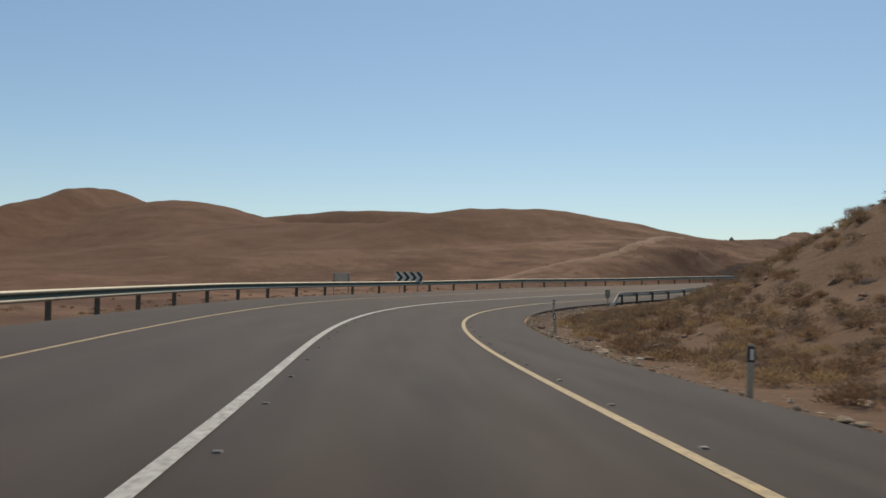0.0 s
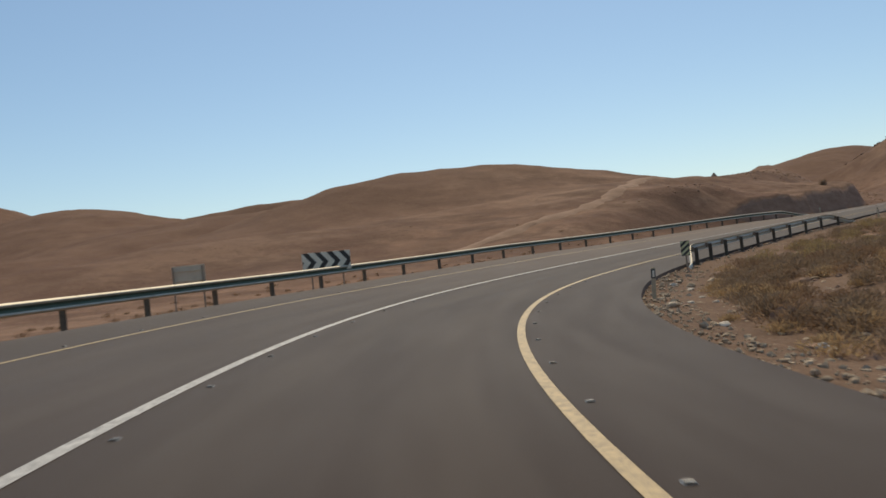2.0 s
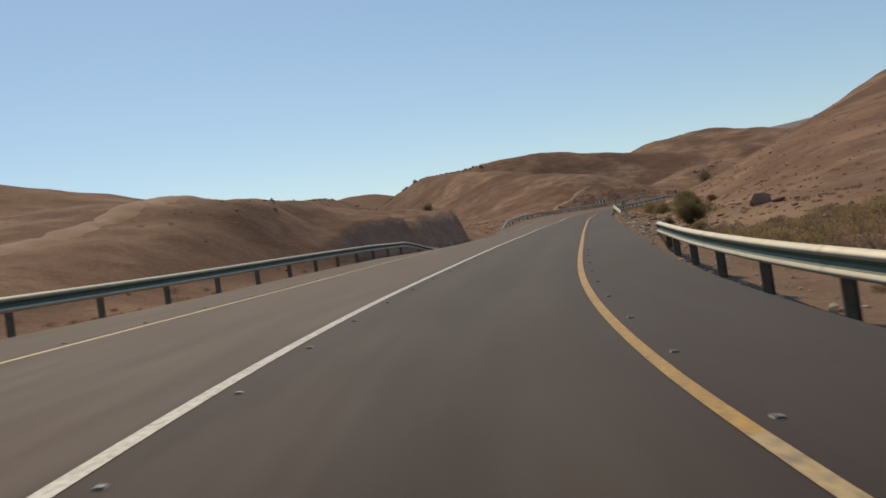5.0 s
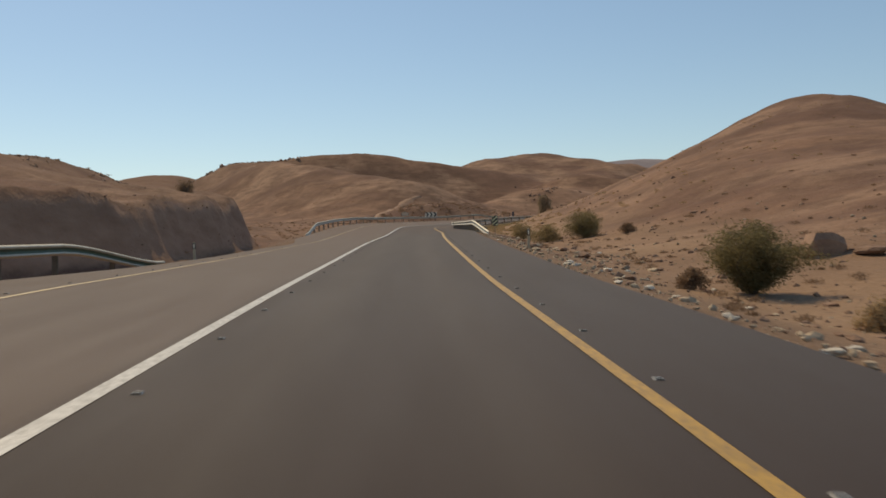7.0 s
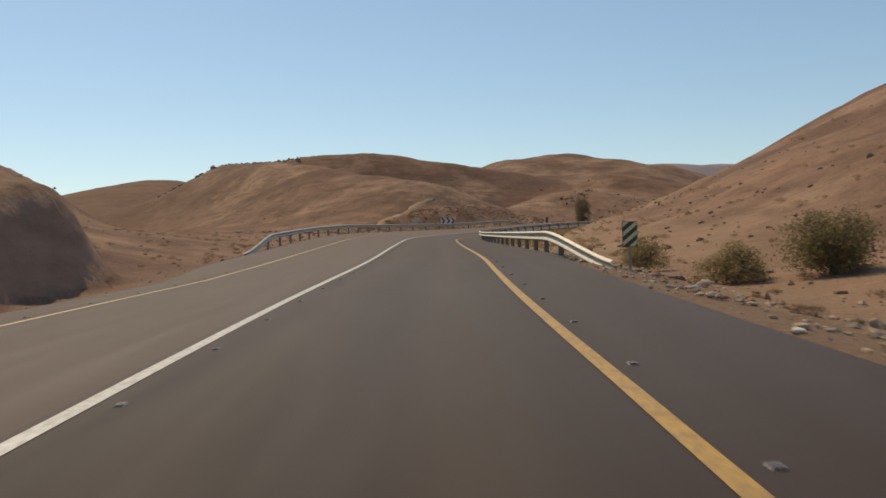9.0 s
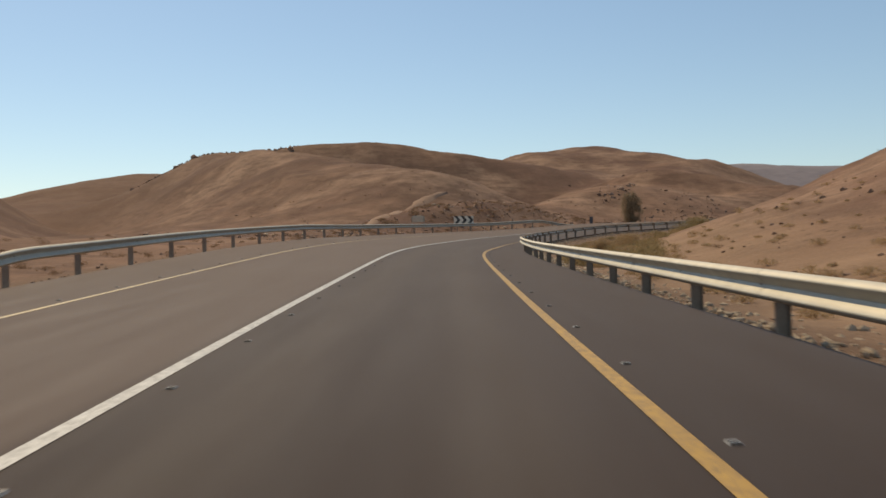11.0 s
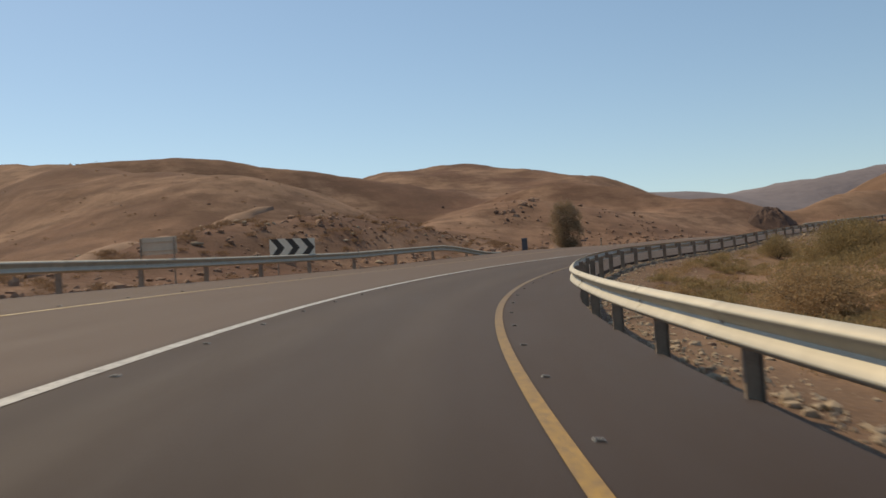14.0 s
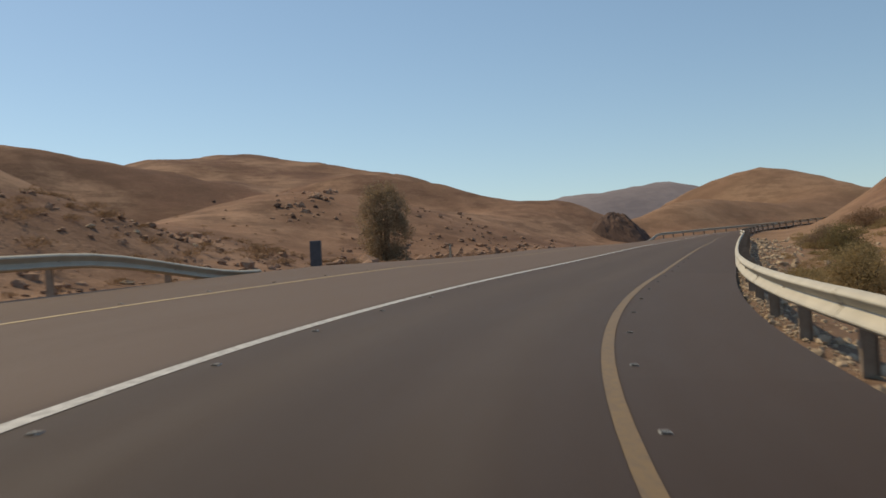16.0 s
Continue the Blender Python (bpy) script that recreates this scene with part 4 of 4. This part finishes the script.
def stems_bm(seed, wide, tall, count, thick):
    """Woody stems that fork from the base."""
    r = random.Random(seed)
    bm = bmesh.new()
    for _ in range(count):
        a = r.uniform(0, 6.283)
        lean = r.uniform(0.1, 0.42)
        p = Vector((0, 0, -0.1))
        q = Vector((math.cos(a) * wide * lean * 0.5, math.sin(a) * wide * lean * 0.5, tall * r.uniform(0.35, 0.5)))
        bm_rod(bm, p, q, thick, thick * 0.6, 5)
        for _ in range(3):
            e = q + Vector((r.uniform(-1, 1) * wide * 0.22, r.uniform(-1, 1) * wide * 0.22, tall * r.uniform(0.2, 0.42)))
            bm_rod(bm, q, e, thick * 0.55, thick * 0.2, 4)
    return bm


def shrub(name, s, d, wide, tall, count, leaf, mat, label, seed, category="bush", group="", stiff=0.5, belly=0.35):
    bush = thing(name, land_pose(s, d), label, category, group)
    part("branchwork", stems_bm(seed, wide, tall, 9, 0.012 + 0.010 * tall), BARK, bush)
    part("foliage", clump_mesh("foliage", seed, wide, tall, count, leaf, mat, stiff, 1.0, belly), None, bush)
    return bush


shrub("bush", 121.6, 9.1, 2.5, 1.36, 30000, 0.045, OLIVE, "olive-green bush, narrow at its foot, on the stony verge", 3, belly=1.0)
shrub("bush", 156.4, 11.8, 2.4, 1.45, 14000, 0.06, OLIVE, "broad olive-green bush near the rail's sloping end", 5, belly=0.5)
shrub("bush", 157.5, 9.8, 2.1, 0.95, 7000, 0.06, GREENISH, "low yellow-green bush on the flat", 6)
shrub("bush", 164.6, 9.0, 1.9, 1.1, 6000, 0.06, GREENISH, "yellow-green bush behind the start of the guard rail", 8)
shrub("bush", 153, 13.6, 1.1, 0.5, 3000, 0.05, SCRUB, "low dry brown bush beside the green one on the flat", 7)
shrub("bush", 153.6, -10.2, 1.3, 0.8, 4000, 0.05, DUSTY, "small dry bush on the crest of the cutting", 16)
shrub("bush", 121.9, 7.95, 0.85, 0.45, 2400, 0.045, SCRUB, "small brown dry bush beside the green one", 9)
shrub("bush", 115.8, 8.8, 0.9, 0.5, 2600, 0.045, STRAW, "small straw-coloured bush on the stony verge", 10)
shrub("bush", 281.5, 8.9, 2.8, 1.35, 9000, 0.06, GREENISH, "yellow-green bush just behind the guard rail", 12)
shrub("bush", 304, 10.5, 3.0, 1.6, 8000, 0.07, OLIVE, "large olive bush behind the far rail", 13)
shrub("bush", 293.3, 10.2, 2.1, 1.15, 9000, 0.055, OLIVE, "rounded olive bush in the hollow below the rail", 17)
shrub("bush", 313.5, 10.4, 3.4, 1.3, 12000, 0.06, DUSTY, "dark dusty bush on the rim of the hollow", 18)
shrub("bush", 320.5, 13.5, 4.0, 1.2, 12000, 0.06, SCRUB, "brown scrubby bush on the rim of the hollow", 19)
shrub("bush", 242, 10.9, 3.6, 1.3, 16000, 0.055, STRAW, "spreading straw-coloured bush in the hollow", 14)
shrub("bush", 258, 14.2, 4.2, 1.4, 18000, 0.06, GREENISH, "spreading yellow-green bush in the hollow", 11)
shrub("bush", 229, 9.6, 2.4, 0.9, 7000, 0.055, STRAW, "spreading pale scrub bush behind the rail", 15)


def crown_mesh(wide, tall, count=24000):
    """A dense upright oval of small leaves in tufts, down to the ground."""
    r = np.random.RandomState(22)
    n = 420
    up, a = r.uniform(0.03, 1.0, n), r.uniform(0, 2 * math.pi, n)
    rim = np.minimum(1.0, 0.74 + 0.75 * up) * np.maximum(0.0, 1 - np.maximum(0, (up - 0.5) / 0.52) ** 2.6) ** 0.5
    rim *= 0.86 + 0.2 * np.sin(3 * a + up * 7) * np.sin(up * 11 + 1)
    q = np.sqrt(r.uniform(0.12, 1, n)) * rim * wide / 2
    tips = np.stack([np.cos(a) * q, np.sin(a) * q, up * tall * (0.95 + 0.07 * np.sin(2 * a))], -1)
    mid = tips[r.randint(0, n, count)] + r.normal(0, 1, (count, 3)) * np.array([0.12, 0.12, 0.2])
    mid[:, 2] = np.maximum(mid[:, 2], 0.03)
    way = r.normal(0, 1, (count, 3)) + np.array([0, 0, 0.8])
    way /= np.linalg.norm(way, axis=1)[:, None]
    side = np.cross(way, r.normal(0, 1, (count, 3)))
    side /= np.linalg.norm(side, axis=1)[:, None]
    size = 0.085 * r.uniform(0.6, 1.5, (count, 1))
    v = np.stack([mid - way * size * 0.5, mid + side * size * 0.22, mid + way * size * 0.7, mid - side * size * 0.22], 1)
    me = bpy.data.meshes.new("crown")
    me.from_pydata(v.reshape(-1, 3).tolist(), [], np.arange(count * 4).reshape(-1, 4).tolist())
    me.materials.append(GREYGREEN)
    return me


def tree(s, d, wide, tall):
    """A slim upright tree of dusty foliage."""
    t = thing("tree", land_pose(s, d), "tall slim dusty grey-brown tree beyond the road", "tree")
    r = random.Random(21)
    bm = bmesh.new()
    for k in range(5):
        a = k * 1.3
        p, q = Vector((0.1 * math.cos(a), 0.1 * math.sin(a), -0.2)), Vector((0.3 * math.cos(a), 0.3 * math.sin(a), tall * 0.45))
        bm_rod(bm, p, q, 0.07, 0.045, 7)
        for _ in range(5):
            e = q + Vector((r.uniform(-1, 1) * wide * 0.3, r.uniform(-1, 1) * wide * 0.3, tall * r.uniform(0.1, 0.45)))
            bm_rod(bm, q, e, 0.035, 0.01, 5)
    part("trunk", bm, BARK, t)
    part("crown", crown_mesh(wide, tall), None, t)


tree(301.8, -13.4, 3.2, 4.3)


def tufts(name, places, blades, tall, mat, label, category, lean=0.6):
    """Dry tufts as one sheet of stuff: each a dome of thin blades."""
    r = np.random.RandomState(17)
    n = len(places)
    base = np.repeat(places[:, :3], blades, 0)
    size = np.repeat(places[:, 3], blades)[:, None]
    m = n * blades
    a = r.uniform(0, 2 * math.pi, m)
    out = np.stack([np.cos(a), np.sin(a), np.zeros(m)], -1)
    start, rise = r.uniform(0.0, 0.75, (m, 1)), r.uniform(0.1, 1.0, (m, 1))
    lumps = np.repeat(r.uniform(0.75, 1.15, (n, 1)), blades, 0)
    root = base + out * size * start + np.array([0, 0, 1.0]) * size * tall * rise * 0.62 * np.sqrt(np.maximum(0.05, 1 - start ** 2)) * lumps
    way = out * r.uniform(0.0, 1.0, (m, 1)) * lean * 1.6 + np.array([0, 0, 1.0]) * r.uniform(0.15, 1.0, (m, 1)) + r.normal(0, 0.35, (m, 3))
    way /= np.linalg.norm(way, axis=1)[:, None]
    tip = root + way * (0.045 + 0.10 * size) * r.uniform(0.6, 1.2, (m, 1))
    side = np.cross(way, r.normal(0, 1, (m, 3)))
    side = side / np.linalg.norm(side, axis=1)[:, None] * (0.005 + 0.012 * size)
    v = np.stack([root - side, root + side, tip], 1).reshape(-1, 3)
    me = bpy.data.meshes.new(name)
    me.from_pydata(v.tolist(), [], np.arange(m * 3).reshape(-1, 3).tolist())
    me.materials.append(mat)
    return tagged(new(name, me), label, category, kind="stuff")


def patchy(x, y, s, d):
    return math.sin(x * 0.31 + 1) * math.sin(y * 0.27) + 0.5 * math.sin(x * 0.9 + y * 0.7) > -0.15


a = scatter(230, (-2, 66), lambda r: 7.3 + r.expovariate(0.09), lambda r: r.uniform(0.2, 0.65), 31, patchy)
tufts("dry_grass", a, 330, 0.85, STRAW, "straw-coloured dry grass tufts on the inner slope", "dry grass")
a = scatter(480, (-2, 68), lambda r: 7.8 + r.expovariate(0.06), lambda r: r.uniform(0.25, 0.8), 38)
tufts("dry_scrub", a, 330, 0.85, DUSTY, "dusty grey-brown rounded desert shrublets on the slope", "scrub")
a = scatter(560, (-2, 68), lambda r: 7.8 + r.expovariate(0.06), lambda r: r.uniform(0.25, 0.8), 32)
tufts("dry_scrub", a, 330, 0.8, SCRUB, "brown dry desert scrub between the stones", "scrub")
def in_hollow(x, y, s, d):
    bare = s > 287 and d < 9.0
    return d < 8.6 + (s - 188) * 0.13 and d < 19 and not bare and patchy(x, y, s, d)


a = scatter(820, (196, 330), lambda r: 7.4 + r.uniform(0, 11), lambda r: r.uniform(0.3, 1.0), 33, in_hollow)
tufts("dry_grass", a, 330, 0.7, GREENISH, "yellow-green dry scrub filling the hollow behind the rail", "dry grass")
a = scatter(330, (172, 298), lambda r: 7.3 + r.expovariate(0.3), lambda r: r.uniform(0.2, 0.55), 37)
tufts("dry_grass", a, 240, 0.75, STRAW, "straw-coloured grass along the foot of the rail", "dry grass")
a = scatter(170, (164, 222), lambda r: 8.5 + r.expovariate(0.085), lambda r: r.uniform(0.08, 0.36), 45)
tufts("dry_grass", a, 160, 0.7, STRAW, "pale dry tufts over the sandy inner slope", "dry grass")
a = scatter(60, (100, 222), lambda r: 9.5 + r.expovariate(0.05), lambda r: 0.06 + min(r.expovariate(9), 0.34), 46)
tufts("dry_scrub", a, 150, 0.7, SCRUB, "dark dry scrub dotted over the sandy slope", "scrub")
a = scatter(200, (104, 160), lambda r: 7.0 + r.expovariate(0.1), lambda r: r.uniform(0.10, 0.36), 34)
tufts("dry_scrub", a, 130, 0.7, SCRUB, "small brown scrub dotted over the flat", "scrub")
a = scatter(170, (0, 118), lambda r: -8.3 - r.expovariate(0.3), lambda r: r.uniform(0.1, 0.32), 35)
tufts("dry_scrub", a, 110, 0.7, SCRUB, "small brown scrub behind the long rail", "scrub")
a = scatter(640, (165, 330), lambda r: -8.2 - r.expovariate(0.06), lambda r: r.uniform(0.1, 0.45), 36)
tufts("dry_scrub", a, 120, 0.7, SCRUB, "brown scrub over the outer bank", "scrub")
a = scatter(170, (234, 300), lambda r: -9.2 - r.uniform(0, 9), lambda r: r.uniform(0.25, 0.8), 47, patchy)
tufts("dry_scrub", a, 260, 0.6, SCRUB, "dull brown scrub in patches over the stony bank", "scrub")
a = scatter(260, (34, 72), lambda r: 8.0 + r.expovariate(0.22), lambda r: r.uniform(0.25, 0.75), 44)
tufts("dry_scrub", a, 330, 0.8, DUSTY, "dusty brown brush along the verge of the bend", "scrub")
a = scatter(330, (66, 112), lambda r: 7.6 + r.expovariate(0.075), lambda r: r.uniform(0.25, 0.8), 42, patchy)
tufts("dry_scrub", a, 300, 0.8, DUSTY, "dusty brown shrublets behind the short rail", "scrub")
a = scatter(170, (66, 112), lambda r: 7.8 + r.expovariate(0.08), lambda r: r.uniform(0.3, 0.95), 43)
tufts("dry_grass", a, 330, 0.8, GREENISH, "yellow-green dry grass on the slope behind the short rail", "dry grass")
# sparse scrub on the hills
r_ = np.random.RandomState(41)
a = np.stack([r_.uniform(-90, 150, 420), r_.uniform(170, 480, 420), np.zeros(420), r_.uniform(0.06, 0.5, 420) ** 1.6], -1)
away = np.abs(road_places(a[:, 0], a[:, 1])[1])
a = a[away > 24]
a[:, 2] = ground_level(a[:, 0], a[:, 1])
tufts("hill_scrub", a, 60, 0.6, SCRUB, "sparse dark scrub dotted over the hillsides", "scrub")


def crag_line(start, end, width, count, size, seed):
    """Rocks along a crest: x, y, z, size of each."""
    r = random.Random(seed)
    rows = []
    for _ in range(count):
        q = r.random()
        rows.append((start[0] + (end[0] - start[0]) * q + r.gauss(0, width), start[1] + (end[1] - start[1]) * q + r.gauss(0, width), 0.0, size * (0.35 + r.expovariate(1.5))))
    q = np.array(rows)
    q[:, 2] = ground_level(q[:, 0], q[:, 1])
    return q


# rock outcrops along the crests
a = np.concatenate([crag_line((-124, 380), (-91, 383), 3.0, 420, 0.55, 51), crag_line((-71, 143), (-76, 178), 2.0, 170, 0.2, 52), crag_line((-62.5, 102), (-60.8, 118), 0.8, 90, 0.16, 53)])
heap("rock_outcrop", a, BROWN_STONE, 1, "jagged dark rock outcrops along the hill crests", "rocks")


def rock_knoll(x, y, high, wide, deep, turn):
    """A small steep mound of dark broken rock, steeper on the side of the road."""
    rings, around = 18, 56
    verts, faces = [], []
    c, sn = math.cos(radians(turn)), math.sin(radians(turn))
    for i in range(rings + 1):
        for k in range(around):
            a, q = 2 * math.pi * k / around, i / rings
            rough = 1 + 0.16 * noise.noise(Vector((math.cos(a) * 1.7, math.sin(a) * 1.7, 3.0)))
            u = math.cos(a) * q * wide * rough * (0.85 if math.cos(a) > 0 else 1.15)
            v = math.sin(a) * q * deep * rough
            z = high * max(0.0, 1 - q ** 2.0) * (1 + 0.10 * noise.fractal(Vector((u * 0.8, v * 0.8, 0.0)), 0.7, 2.1, 5))
            z += 0.22 * noise.noise(Vector((u * 1.6, v * 1.6, 5.0))) - 0.5 * max(0.0, q - 0.85) / 0.15
            p = (x + u * c - v * sn, y + u * sn + v * c)
            verts.append((*p, z))
    level = ground_level(np.array([v[0] for v in verts]), np.array([v[1] for v in verts]))
    foot = float(np.median(level))
    verts = [(v[0], v[1], v[2] + min(float(g), foot + 0.6) - 1.0) for v, g in zip(verts, level)]
    for i in range(rings):
        for k in range(around):
            a, b = i * around + k, i * around + (k + 1) % around
            faces.append((a, a + around, b + around, b))
    ob = new("rock_knoll", mesh_of("rock_knoll", verts, faces, DARK_ROCK))
    tagged(ob, "dark steep mound of broken rock at the roadside", "rock")


DARK_ROCK = mottled("dark_varnished_rock", (0.058, 0.029, 0.020), (0.100, 0.053, 0.036), 0.8, 0.9, fine=5.0, relief=0.8, depth=0.15)
rock_knoll(25.1, 337.3, 3.6, 5.2, 6.5, -30)


def rubble(middle, reach, count, size, seed, clear=8.4):
    """Broken stones strewn round a place: x, y, z, size of each."""
    r = random.Random(seed)
    rows = [(middle[0] + r.gauss(0, reach[0]), middle[1] + r.gauss(0, reach[1]), 0.0, size * (0.3 + min(r.expovariate(1.4), 1.9))) for _ in range(count)]
    q = np.array(rows)
    q = q[np.abs(road_places(q[:, 0], q[:, 1])[1]) > clear]
    q[:, 2] = ground_level(q[:, 0], q[:, 1]) + q[:, 3] * 0.1
    return q


# broken rock on the bank, by the far bend and on the hillside
banks = [on_road(s, d) for s, d in ((252, -11), (262, -12.5), (270, -11.5), (280, -11), (287, -10), (266, -15))]
a = np.concatenate([rubble((p.x, p.y), (3.2, 2.6), 70, 0.16, 60 + i) for i, p in enumerate(banks)])
heap("bank_rubble", a, BROWN_STONE, 2, "broken brown rock strewn over the bank", "rocks")
a = np.concatenate([rubble((p.x, p.y), (3.4, 2.6), 12, 0.14, 70 + i) for i, p in enumerate(banks)])
heap("pale_rubble", a, PALE_STONE, 2, "pale broken stones among the bank's rocks", "rocks")
far_side = [on_road(s, d) for s, d in ((315.8, -12.1), (323.1, -11.6), (330.3, -12.0), (337.3, -12.4))]
a = np.concatenate([crag_line((-24, 311), (-18, 323), 1.1, 46, 0.34, 93), crag_line((-18, 323), (-13, 339), 1.4, 40, 0.4, 94)])
heap("hillside_ledge", a, BROWN_STONE, 2, "broken brown ledge that climbs the tan hillside", "rocks")
a = np.concatenate([rubble((p.x, p.y), (2.6, 1.8), 40, 0.34, 80 + i) for i, p in enumerate(far_side)])
a = np.concatenate([a] + [rubble((p.x, p.y), (5.0, 4.0), 60, 0.26, 85 + i, 10.0) for i, p in enumerate(on_road(s, d) for s, d in ((318, -17), (327, -18), (336, -18), (345, -17)))])
heap("roadside_rubble", a, BROWN_STONE, 2, "heaped broken rock along the far verge", "rocks")
a = np.concatenate([crag_line((3, 395), (-9, 373), 1.6, 34, 0.55, 90), rubble((-21.5, 316.0), (2.2, 1.4), 8, 0.34, 91), rubble((-15.0, 345.0), (8.0, 8.0), 16, 0.3, 92)])
heap("hillside_crag", a, DARK_ROCK, 2, "dark crag and boulders on the tan hillside", "rocks")

# stones on the bare strip between the inner rail and the hollow
a = scatter(420, (286, 338), lambda r: 6.5 + r.expovariate(0.8), lambda r: 0.05 + min(r.expovariate(9), 0.34), 95)
heap("strip_rubble", a, PALE_STONE, 2, "pale broken stones on the bare strip behind the rail", "rocks")

# stones over the sandy slope inside the second bend
inner = [on_road(s, d) for s, d in ((172, 13), (180, 12), (188, 14), (197, 16), (206, 20), (184, 20))]
a = np.concatenate([rubble((p.x, p.y), (4.0, 4.0), 30, 0.15, 100 + i) for i, p in enumerate(inner)])
heap("slope_rubble", a, BROWN_STONE, 2, "scattered brown stones on the sandy inner slope", "rocks")
flats = [on_road(s, d) for s, d in ((118, 13), (126, 14), (134, 13), (142, 15), (148, 12), (112, 16))]
a = np.concatenate([rubble((p.x, p.y), (4.5, 4.0), 46, 0.075, 110 + i) for i, p in enumerate(flats)])
heap("flat_rubble", a, PALE_STONE, 2, "small pale stones scattered over the flat", "rocks")
verge = [on_road(s, d) for s, d in ((129, 7.4), (134, 7.2), (138, 7.4), (142, 7.6), (147, 7.4))]
a = np.concatenate([rubble((p.x, p.y), (1.6, 1.6), 34, 0.10, 120 + i, 6.1) for i, p in enumerate(verge)])
heap("verge_rubble", a, PALE_STONE, 2, "pale broken stones heaped along the verge", "rocks")


# ---- old dirt tracks on the slopes ----
TRACK_DUST = mottled("pale_track_dust", (0.21, 0.122, 0.076), (0.335, 0.210, 0.137), 0.5, 0.95, fine=6.0, relief=0.4, depth=0.05, local=False)


def dirt_track(corners, width, label):
    """A low worn berm of pale dust that follows a few places over the land."""
    pts = np.array(corners, float)
    far = np.r_[0, np.cumsum(np.hypot(*np.diff(pts, axis=0).T))]
    q = np.arange(0, far[-1], 0.7)
    cx, cy = np.interp(q, far, pts[:, 0]), np.interp(q, far, pts[:, 1])
    cx, cy = (np.convolve(np.pad(v, 4, mode="edge"), np.ones(9) / 9, "valid") for v in (cx, cy))
    tx, ty = np.gradient(cx), np.gradient(cy)
    n = np.hypot(tx, ty)
    nx, ny = -ty / n, tx / n
    across = np.linspace(-1, 1, 9)
    wide = width / 2 * (1 + 0.25 * np.sin(q * 0.9) + 0.15 * np.sin(q * 2.3 + 1)) * np.minimum(1, np.minimum(q, q[-1] - q) / 5 + 0.1)
    x = cx[:, None] + nx[:, None] * wide[:, None] * across
    y = cy[:, None] + ny[:, None] * wide[:, None] * across
    z = ground_level(x.ravel(), y.ravel()).reshape(x.shape) + 0.30 * (1 - across ** 2) - 0.10
    k = len(across)
    i = (np.arange(len(q) - 1)[:, None] * k + np.arange(k - 1)).ravel()
    me = bpy.data.meshes.new("dirt_track")
    me.from_pydata(np.stack([x, y, z], -1).reshape(-1, 3).tolist(), [], np.stack([i, i + 1, i + k + 1, i + k], -1).tolist())
    me.materials.append(TRACK_DUST)
    me.polygons.foreach_set("use_smooth", [True] * len(me.polygons))
    tagged(new("dirt_track", me), label, "dirt track", kind="structure")


dirt_track([(-62.5, 66), (-64.8, 76), (-64.6, 84), (-64.4, 90), (-65.4, 97), (-67, 105), (-72, 118), (-73, 128)], 2.0, "old pale dirt track that climbs the slope towards the cutting")
dirt_track([(-56, 238), (-55, 244), (-53.8, 250), (-53.6, 262), (-53.4, 269), (-51, 275.5), (-47.9, 281)], 1.8, "old pale dirt track over the stony spur")
